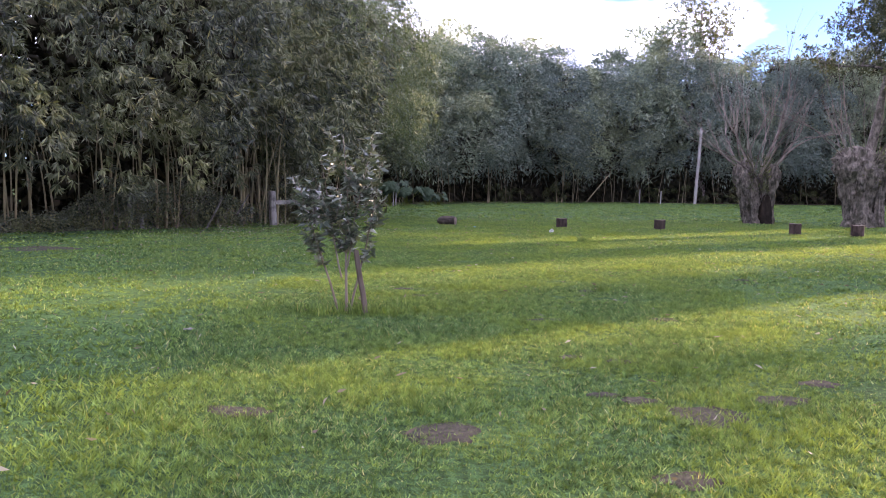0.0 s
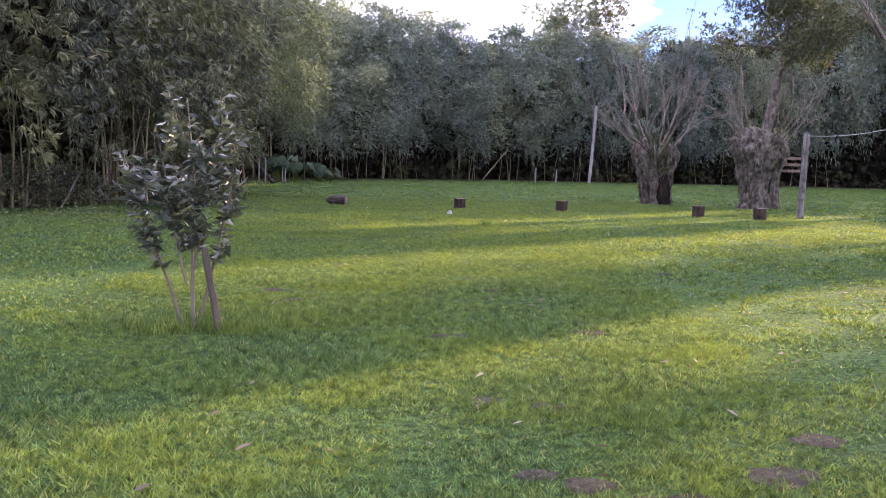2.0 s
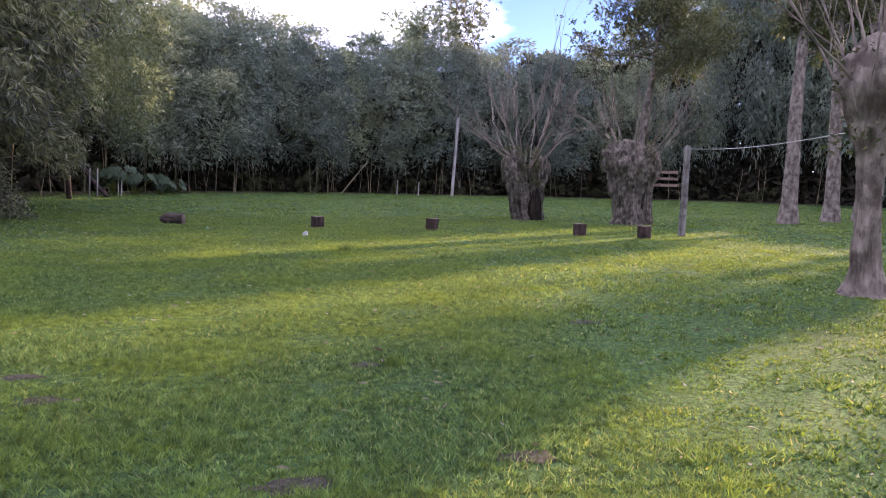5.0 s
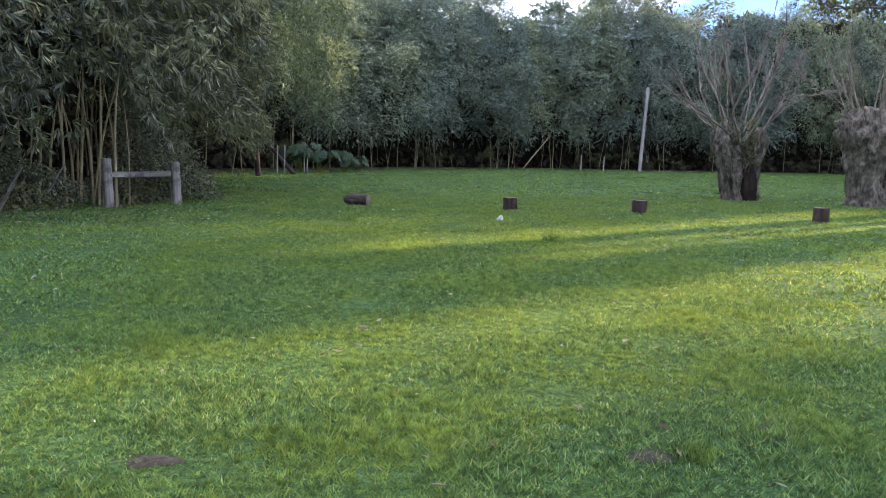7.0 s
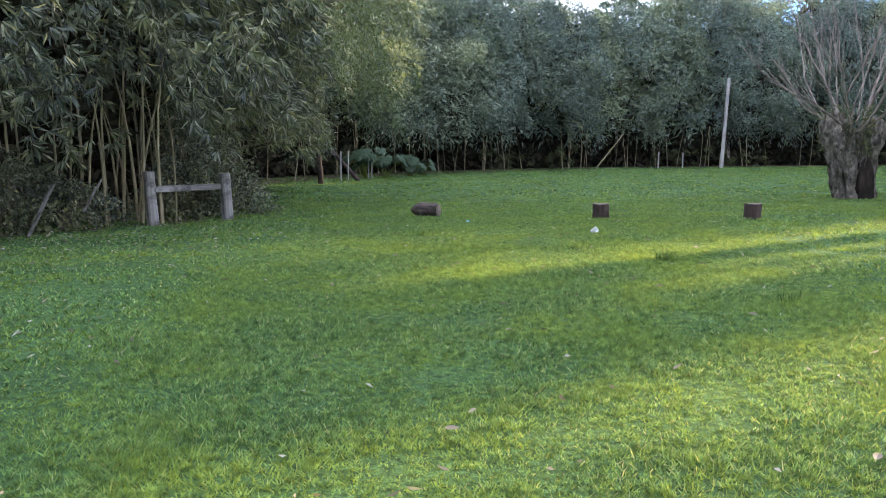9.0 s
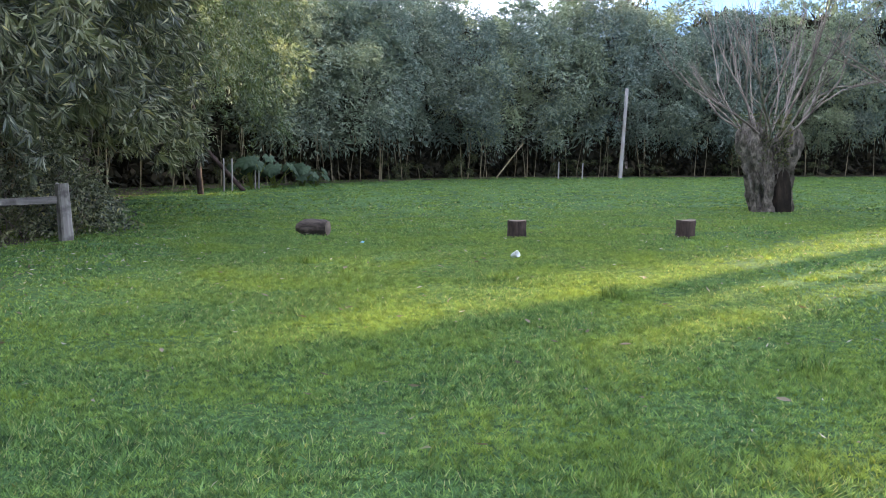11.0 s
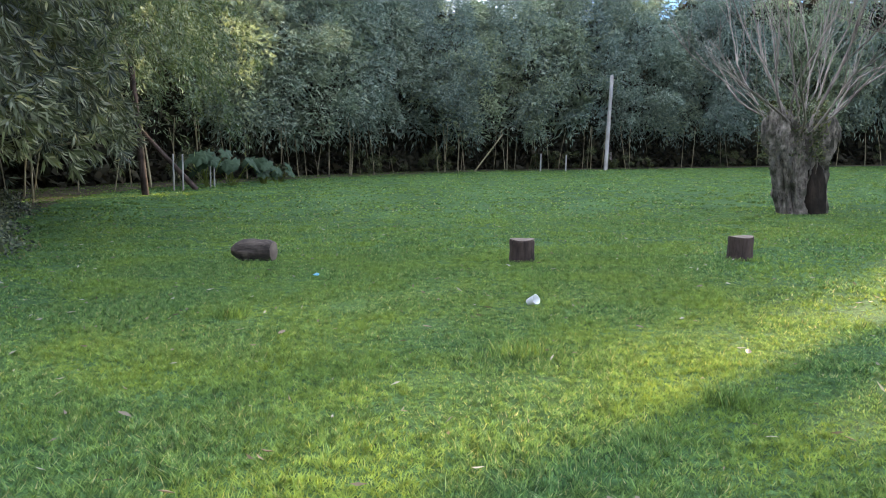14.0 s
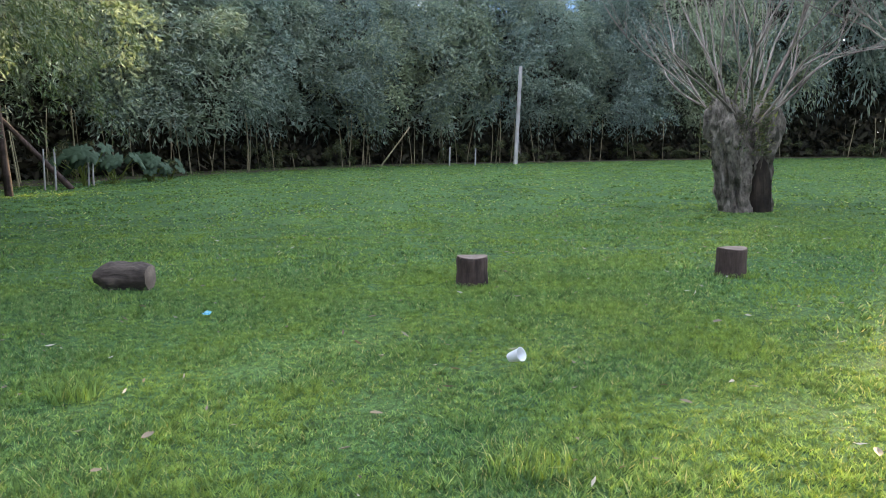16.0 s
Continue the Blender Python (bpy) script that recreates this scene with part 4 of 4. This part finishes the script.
def build_sapling(at):
    c = thing("sapling", "young evergreen sapling with dark glossy leaves and thin stems", "young tree", at=at)
    stems = [((-0.08, 0, 0), (-0.2, 0, 1), 1.4, 0.014), ((0.0, 0.0, 0), (0.03, 0.03, 1), 1.75, 0.016), ((0.02, 0.05, 0), (0.2, 0.05, 1), 1.5, 0.013), ((-0.05, -0.02, 0.35), (-0.22, -0.1, 1), 1.2, 0.010), ((0.0, 0, 0.45), (0.30, 0.05, 1), 1.05, 0.010)]
    leaf_p, leaf_w = [], []
    for s, w, L, r in stems:
        pts, rs = limb(s, w, L, r, 0.003, 10, 0.05, 0.25)
        st = put("stem", fast_mesh("stem", *tube(pts, rs, 7), M_TWIG, True), c)
        twigs = [(pts, 0.35)]
        for k in range(9):
            b = random.randint(2, 8)
            t = random.uniform(0, 6.28)
            tp, tr = limb(pts[b], (math.cos(t) * 0.8, math.sin(t) * 0.8, 0.9), random.uniform(0.22, 0.5), rs[b] * 0.5, 0.002, 6, 0.1, 0.5)
            put("twig", fast_mesh("twig", *tube(tp, tr, 5), M_TWIG, True), st)
            twigs.append((tp, 0.1))
        for tp, lo in twigs:
            for k in range(26):
                q = random.uniform(lo, 1.0) * (len(tp) - 1.001)
                i = int(q)
                p = tp[i] + (tp[i + 1] - tp[i]) * (q - i)
                if p[2] > 0.34:
                    t = random.uniform(0, 6.28)
                    leaf_p.append(p)
                    leaf_w.append((math.cos(t), math.sin(t), random.uniform(-0.35, 0.5)))
    P, W = np.array(leaf_p), unit(np.array(leaf_w))
    put("leaves", fast_mesh("leaves", *leaf_arrays(P, W, rng(0.065, 0.12, len(P)), rng(0.028, 0.046, len(P)), 0.35), M_SLEAF), c)


def build_broad_leaf(parent, base, way, stalk, size):
    """One large lobed leaf on its stalk."""
    end = np.asarray(base) + np.asarray(way) * stalk
    pts = np.array([base, np.asarray(base) * 0.5 + end * 0.5 + np.array([0, 0, 0.12]), end])
    lf = put("stalk", fast_mesh("stalk", *tube(pts, (0.02, 0.016, 0.012), 6), M_FERN, True), parent)
    bm = bmesh.new()
    out = Vector(way).normalized()
    side = out.cross(Vector((0, 0, 1))).normalized()
    tilt = (out * 0.55 + Vector((0, 0, -0.83))).normalized()
    mid = bm.verts.new(end)
    nor = side.cross(tilt)
    ring, inner = [], []
    n = 26
    for j in range(n):
        a = -2.6 + 5.2 * j / (n - 1)
        r = size * (0.6 + 0.4 * abs(math.cos(a * 3.5))) * (1.0 - 0.12 * abs(a) / 2.6) * random.uniform(0.93, 1.07)
        d = tilt * math.cos(a) + side * math.sin(a)
        inner.append(bm.verts.new(Vector(end) + d * r * 0.55 + nor * size * (0.05 + 0.03 * math.cos(a * 5))))
        ring.append(bm.verts.new(Vector(end) + d * r - nor * size * 0.08))
    for j in range(n - 1):
        bm.faces.new((mid, inner[j], inner[j + 1]))
        bm.faces.new((inner[j], ring[j], ring[j + 1], inner[j + 1]))
    part("leaf", bm, M_BIGLEAF, lf, smooth=True)


def build_broad_plant(at, n, reach, size):
    c = thing("broad_leaved_plant", "large broad lobed green leaves at the foot of the bamboo", "plant", "broad-leaved plants", at=at)
    for i in range(n):
        t = -math.pi / 2 + random.uniform(-1.5, 1.5)
        w = np.array([math.cos(t) * 0.6, math.sin(t) * 0.6, random.uniform(0.5, 1.5)])
        build_broad_leaf(c, np.array([random.uniform(-0.15, 0.15), random.uniform(-0.15, 0.15), 0.0]), w / np.linalg.norm(w), reach * random.uniform(0.5, 1.1), size * random.uniform(0.7, 1.1))


def pole_between(name, p, q, r0, r1, label, category, mat, sides=9, rough=0.03, n=6, sag=0.0, group=""):
    p, q = np.asarray(p, float), np.asarray(q, float)
    s = np.linspace(0, 1, n)[:, None]
    pts = p * (1 - s) + q * s
    pts[:, 2] -= sag * np.sin(s[:, 0] * math.pi)
    v, f = tube(pts, np.linspace(r0, r1, n), sides, rough=rough)
    ob = put(name, fast_mesh(name, v, f, mat, sides > 6))
    return tagged(ob, label, category, group)


def build_plank(p, q, w, d, label, name="plank", category="plank", group="", mat=None, roll=0.0):
    """A sawn board from p to q with worn corners."""
    p, q = Vector(p), Vector(q)
    L = (q - p).length
    bm = bmesh.new()
    bmesh.ops.create_cube(bm, size=1.0)
    bmesh.ops.scale(bm, vec=(w, d, L), verts=bm.verts)
    bmesh.ops.subdivide_edges(bm, edges=[e for e in bm.edges if abs(e.verts[0].co.z - e.verts[1].co.z) > L * 0.5], cuts=4)
    for v in bm.verts:
        v.co += Vector((random.uniform(-1, 1) * w * 0.05, random.uniform(-1, 1) * d * 0.08, random.uniform(-1, 1) * 0.012))
    bmesh.ops.bevel(bm, geom=list(bm.edges), offset=min(w, d) * 0.12, segments=1, affect="EDGES")
    ob = put(name, bm_mesh(name, bm, mat or M_POST))
    ob.matrix_world = Matrix.Translation((p + q) / 2) @ (q - p).to_track_quat("Z", "Y").to_matrix().to_4x4() @ pose(0, 0, 0, 0, 0, roll)
    return tagged(ob, label, category, group)


def build_cup(at):
    c = thing("plastic_cup", "crumpled white plastic cup lying in the grass", "cup", at=at, rz=35)
    prof = ((0.0, 0.0), (0.028, 0.0), (0.031, 0.01), (0.038, 0.05), (0.045, 0.098), (0.048, 0.102), (0.044, 0.1), (0.036, 0.05), (0.028, 0.006), (0.0, 0.006))
    bm = bmesh.new()
    n = 20
    rings = []
    for r, z in prof:
        if r == 0:
            rings.append([bm.verts.new((0, 0, z))])
        else:
            rings.append([bm.verts.new((r * (1 + 0.07 * math.sin(3 * j * 2 * math.pi / n + z * 30)) * math.cos(j / n * 2 * math.pi), r * math.sin(j / n * 2 * math.pi), z)) for j in range(n)])
    for a, b in zip(rings, rings[1:]):
        for j in range(n):
            k = (j + 1) % n
            if len(a) == 1:
                bm.faces.new((a[0], b[j], b[k]))
            elif len(b) == 1:
                bm.faces.new((a[j], a[k], b[0]))
            else:
                bm.faces.new((a[j], a[k], b[k], b[j]))
    ob = part("cup_wall", bm, M_CUP, c, smooth=True)
    ob.matrix_basis = pose(0, 0, 0.062, 68, 0, 0)


def build_scrap(at, size, mat, name, label, category):
    """A small crumpled flake."""
    bm = bmesh.new()
    n = 5
    g = [[bm.verts.new(((i / n - 0.5) * size * 1.6, (j / n - 0.5) * size, 0.02 + size * 0.22 * noise.noise((i * 0.9 + at[0] * 7, j * 0.9, at[1] * 5)) + size * 0.12)) for j in range(n + 1)] for i in range(n + 1)]
    for i in range(n):
        for j in range(n):
            bm.faces.new((g[i][j], g[i + 1][j], g[i + 1][j + 1], g[i][j + 1]))
    ob = put(name, bm_mesh(name, bm, mat))
    ob.matrix_world = pose(*at, 8, -6, random.uniform(0, 360))
    return tagged(ob, label, category)


def build_fallen_leaves():
    """Fallen leaves on the lawn: the larger ones by themselves, the many small ones as one scatter."""
    def one(length):
        bm = bmesh.new()
        n = 6
        rows = []
        for i in range(n + 1):
            s = i / n
            w = length * 0.26 * math.sin(math.pi * min(1, s * 0.96 + 0.02)) ** 0.8
            z = length * 0.22 * (s - 0.5) ** 2
            rows.append([bm.verts.new((length * (s - 0.5), -w, z + w * 0.45)), bm.verts.new((length * (s - 0.5), 0, z)), bm.verts.new((length * (s - 0.5), w, z + w * 0.4))])
        for a, b in zip(rows, rows[1:]):
            for j in range(2):
                bm.faces.new((a[j], b[j], b[j + 1], a[j + 1]))
        return bm_mesh("fallen_leaf", bm, M_DRY)
    kinds = [one(0.075), one(0.06), one(0.085)]
    for i, (x, y) in enumerate(((0.47, 20.5), (1.37, 20.05), (1.61, 20.5), (3.27, 20.2), (0.28, 20.1), (2.25, 21.2), (1.05, 14.3), (0.6, 14.5), (2.4, 16.2), (1.9, 17.1), (3.3, 17.6), (-0.3, 18.6), (0.1, 17.5), (1.2, 18.4), (2.8, 14.8),
                               (3.9, 16.1), (-0.8, 16.4), (1.75, 13.2), (0.35, 12.1), (-0.45, 5.4), (-0.25, 4.9), (0.7, 9.2), (1.5, 10.2), (-1.6, 9.9), (2.2, 11.7), (-1.2, 13.2), (3.7, 19.3), (2.05, 22.9), (-0.4, 21.6), (4.6, 21.9))):
        ob = put("fallen_leaf", kinds[i % 3])
        ob.matrix_world = pose(x, y, 0.045, random.uniform(-20, 20), random.uniform(-20, 20), random.uniform(0, 360))
        tagged(ob, "dry pale curled leaf fallen on the grass", "leaf", "fallen leaves")
    n = 1500
    x, y = rng(-8, 10, n), rng(3, 34, n)
    m = 700
    x2, y2 = RNG.normal(-5.6, 2.2, m), RNG.normal(20.5, 1.8, m)
    b = np.column_stack([np.concatenate([x, x2]), np.concatenate([y, y2]), rng(0.035, 0.06, n + m)])
    w = unit(np.column_stack([RNG.normal(0, 1, (n + m, 2)), RNG.normal(0, 0.25, n + m)]))
    ob = put("leaf_scatter", fast_mesh("leaf_scatter", *leaf_arrays(b, w, rng(0.03, 0.09, n + m), rng(0.010, 0.022, n + m)), M_DRY))
    tagged(ob, "small dry pale leaves scattered over the lawn", "leaves", kind="stuff")


def build_tuft(at, r, h, n):
    t = rng(0, 2 * math.pi, n)
    q = r * np.sqrt(rng(0, 1, n))
    v, f = blades(at[0] + np.cos(t) * q, at[1] + np.sin(t) * q, h * rng(0.6, 1.1, n), rng(0.004, 0.007, n), rng(0.3, 1.2, n), 2)
    v = v - np.array([at[0], at[1], 0])
    ob = put("grass_tuft", fast_mesh("grass_tuft", v, f, M_GRASS))
    ob.location = (at[0], at[1], 0)
    tagged(ob, "taller rough tuft of green grass in the lawn", "grass tuft", "grass tufts")


# ---- the place ----
build_ground()
build_left_grove()
build_far_grove()
build_weeping_tree((-4.0, 32.5, 0), 10.5, 2.7, "yellow-green weeping tree leaning out of the bamboo over the lawn")
build_willow_bare((11.84, 31.75, 0))
build_leafy_pollard((14.5, 29.0, 0), "old pollarded willow with a leafy crown and a split trunk",
                    (((-0.12, 0), ((-0.05, 0.56), (0.2, 0.50), (0.7, 0.48), (1.1, 0.52), (1.6, 0.66), (2.0, 0.78), (2.4, 0.74), (2.75, 0.4)), ((radians(-60), 0.2, 0.2, 1.4, 0.3),), 9, (-0.06, 0)),
                     ((0.50, -0.1), ((-0.05, 0.26), (0.3, 0.20), (0.9, 0.17), (1.4, 0.2), (1.9, 0.36), (2.4, 0.3), (2.6, 0.15)), None, 14, (0.05, 0.03))),
                    (0, 0, 2.45), 0.85, 20, 6.0, 0.75, 5.2, 3.2, 27000, 0.15, M_BARK, 450)
build_leafy_pollard((8.72, 12.5, 0), "mottled pollarded willow trunk with flaking bark and leafy shoots",
                    (((0, 0), ((-0.05, 0.34), (0.1, 0.24), (0.35, 0.17), (1.2, 0.14), (1.8, 0.16), (2.2, 0.25), (2.6, 0.40), (2.95, 0.4), (3.2, 0.2)), None, 4, (-0.02, 0)),),
                    (-0.05, 0, 2.75), 0.42, 14, 4.2, 0.5, 4.6, 2.4, 15000, 0.12, M_PALE, 500)
for x, y, h, low, wide in ((23.2, 32.0, 15.5, 6.4, 1.3), (27.0, 34.0, 16.5, 7.4, 1.3), (29.8, 35.3, 16.0, 8.4, 1.3), (33.2, 35.7, 14.0, 6.0, 1.1), (27.2, 25.5, 12.0, 4.0, 0.7)):
    build_tall_tree("tree", (x, y, 0), h, 0.33, wide, low, 13000, "tall tree with pale straight trunk and dense dark crown", M_PALE, 0.19, 0.2, 14)
for x, y, h, low, wide in ((26.5, 21.6, 14.0, 4.5, 1.7), (32.0, 24.8, 13.0, 5.0, 1.5), (30.9, 29.3, 14.0, 5.5, 1.0)):
    build_tall_tree("tree", (x, y, 0), h, 0.26, wide, low, 5200 if wide < 1.2 else 2300, "tall tree with pale straight trunk and airy crown", M_PALE, 0.2, 0.8, 12)
build_tall_tree("tall_tree", (21.5, 71, 0), 20.0, 0.28, 3.4, 10.0, 6500, "tall slender tree with an airy pale green crown", M_PALE, 0.26, 0.7, 12)

build_stump((3.36, 24.32, 0), 0.163, 0.290, 20)
build_stump((6.18, 24.02, 0), 0.162, 0.295, 130, -0.03)
build_stump((9.45, 22.35, 0), 0.160, 0.310, 210)
build_stump((10.78, 21.6, 0), 0.165, 0.320, 300)
build_stump((16.6, 19.4, 0), 0.20, 0.33, 75)
build_log((-0.06, 25.15, 0), 0.58, 0.145, -22)
build_sapling((-0.95, 7.68, 0))
build_post((-0.76, 7.62, 0), 0.05, 0.05, 0.64, (0, -9), 20, "thin weathered stake leaning beside the sapling", "wooden_stake", "stake", mat=M_STAKE)
build_post((12.55, 22.8, 0), 0.15, 0.15, 2.32, (0, 1.5), 15, "tall weathered grey clothesline post on the lawn", seed=3.0)
pole_between("clothesline", (12.6, 22.75, 2.25), (8.75, 12.65, 2.12), 0.008, 0.008, "thin pale wire stretched from the post to a tree", "wire", M_WIRE, 5, 0, 16, 0.10)
pole_between("utility_pole", (19.17, 65.1, -0.1), (19.5, 65.1, 5.95), 0.135, 0.11, "tall pale grey leaning pole before the bamboo", "pole", M_POLE, 12, 0.03)

# old fence under the bamboo
for x, y, w, h, tilt in ((-5.02, 23.45, 0.19, 0.98, -3), (-3.95, 24.6, 0.20, 0.92, -2)):
    build_post((x, y, 0), w, w * 0.8, h, (0, tilt), 45, "thick weathered grey wooden fence post under bamboo", "fence_post", "post", "old fence posts", seed=x)
build_plank((-5.0, 23.5, 0.66), (-3.95, 24.65, 0.66), 0.11, 0.035, "grey weathered horizontal rail between two fence posts", "fence_rail", "rail", roll=90)
build_plank((-6.40, 21.6, 0.0), (-5.98, 21.65, 0.83), 0.11, 0.03, "pale broken board leaning in the undergrowth", group="broken boards")
build_plank((-11.0, 19.4, 0.0), (-11.35, 19.5, 0.95), 0.10, 0.03, "pale broken board leaning in the undergrowth", group="broken boards")
build_plank((-5.75, 22.2, 0.35), (-5.45, 22.3, 0.9), 0.09, 0.03, "pale broken board leaning in the undergrowth", group="broken boards")
for x, y, h in ((-8.15, 20.85, 0.95), (-7.85, 20.9, 0.35), (-9.0, 20.3, 0.6), (-8.55, 20.7, 0.5)):
    build_post((x, y, 0), 0.1, 0.08, h, (random.uniform(-4, 4), random.uniform(-4, 4)), random.uniform(0, 90), "short grey weathered stake in front of the bamboo", "wooden_stake", "stake", "old stakes", seed=x)
for i in range(32):
    s = i / 35
    q, nr = along([l[0] for l in LEFT_LINES[2:7]] + [(-4.6, 24.0)], np.array([min(0.999, s)]))
    d = random.uniform(-0.9, 0.1)
    build_shrub((q[0][0] + nr[0][0] * d, q[0][1] + nr[0][1] * d, 0), random.uniform(0.4, 0.75), random.uniform(0.15, 0.4) if 0.2 < s < 0.6 else random.uniform(0.5, 1.35), 1500, "low dark green bush at the foot of the bamboo")
for x, y, h in ((-5.0, 24.9, 1.1), (-4.2, 25.7, 0.9), (-4.6, 26.4, 1.6), (-4.9, 27.6, 1.2), (-4.9, 25.9, 2.0), (-4.9, 25.4, 2.4), (-4.5, 27.0, 0.7), (-5.2, 28.6, 0.8), (-5.8, 31.0, 0.6), (-6.6, 34.5, 0.6)):
    build_shrub((x, y, 0), 0.75, h, 2200, "tangled leafy bush and creepers under the grove's edge")

# dark corner with broad-leaved plants
# dead trees take the dark stump bark, which puts the corner's shade in their colour
pole_between("dead_tree", (-4.85, 43.4, -0.05), (-5.15, 43.5, 4.6), 0.12, 0.09, "dark bare leaning dead tree at the grove's dark corner", "dead tree", M_STUMP, 10, 0.05)
pole_between("fallen_tree", (-3.6, 46.6, 0.0), (-6.2, 47.2, 2.9), 0.10, 0.07, "dark bare fallen tree leaning in the grove's corner", "dead tree", M_STUMP, 10, 0.05)
pole_between("bamboo_pole", (-8.4, 43.6, 1.5), (-5.2, 43.3, 2.15), 0.04, 0.035, "pale cut bamboo pole lying across the dark corner", "pole", M_CULM, 7, 0.02)
for x, y, h in ((-4.35, 46.1, 1.35), (-4.0, 46.0, 1.35), (-3.3, 48.4, 0.95), (-3.15, 48.4, 0.95)):
    pole_between("stake", (x, y, -0.05), (x + 0.02, y, h), 0.035, 0.03, "thin pale upright stake by the broad leaves", "stake", M_POLE, 7, 0.02, group="pale stakes")
for x, y, n, reach, size in ((-3.4, 48.8, 12, 1.7, 0.45), (-2.6, 50.0, 12, 1.2, 0.42), (-1.4, 51.4, 12, 1.2, 0.42), (-0.8, 52.2, 8, 0.9, 0.38)):
    build_broad_plant((x, y, 0), n, reach, size)
for x, y, h in ((14.6, 64.0, 1.1), (16.3, 64.3, 1.0)):
    pole_between("stake", (x, y, -0.05), (x + 0.03, y, h), 0.05, 0.045, "thin pale upright stake before the far bamboo", "stake", M_POLE, 7, 0.02, group="pale stakes")
pole_between("fallen_pole", (10.6, 64.6, 0.05), (12.5, 65.2, 2.3), 0.05, 0.035, "pale bamboo pole fallen against the far grove", "pole", M_CULM, 7, 0.02)

# slatted board on the split willow
for z in (1.36, 1.58, 1.80):
    build_plank((14.9, 28.85, z), (16.12, 28.85, z), 0.09, 0.03, "weathered brown slat fixed to the willow trunk", "slat", "board", "slats on the willow", wood_mat("slat_wood", (0.16, 0.11, 0.085), (0.30, 0.22, 0.18), 8, (1, 1, 0.1)) if z < 1.4 else bpy.data.materials["slat_wood"], 90)

build_cup((2.65, 21.3, 0))
build_scrap((-2.14, 6.53, 0.0), 0.075, M_PAPER, "paper_scrap", "crumpled dirty pale paper scrap on the grass", "litter")
build_scrap((0.75, 23.46, 0.02), 0.06, M_BLUE, "wrapper", "small torn turquoise wrapper in the grass", "litter")
build_dirt()
build_fallen_leaves()
for x, y, r, h in ((3.06, 18.35, 0.14, 0.16), (2.15, 19.68, 0.2, 0.14), (1.9, 9.6, 0.1, 0.12), (3.4, 15.5, 0.12, 0.13), (-0.6, 7.75, 0.35, 0.16), (-1.2, 7.7, 0.3, 0.16), (0.0, 21.4, 0.14, 0.15), (3.3, 24.2, 0.26, 0.07), (6.2, 23.95, 0.26, 0.07), (9.4, 22.1, 0.28, 0.07), (10.7, 21.35, 0.28, 0.08), (-0.1, 24.75, 0.38, 0.07)):
    build_tuft((x, y), r, h, int(1500 * r))
build_grass()

# set everything on the falling lawn
for ob in [o for o in scene.objects if o.parent is None and o.type in ("MESH", "EMPTY") and o.name.split(".")[0] not in ("ground", "grass", "leaf_litter")]:
    if ob.location.length > 0.01 or ob.type == "EMPTY":
        spot = ob.location
    else:
        spot = sum((Vector(q) for q in ob.bound_box), Vector()) / 8
    ob.location.z += float(fall(spot[0], spot[1]))
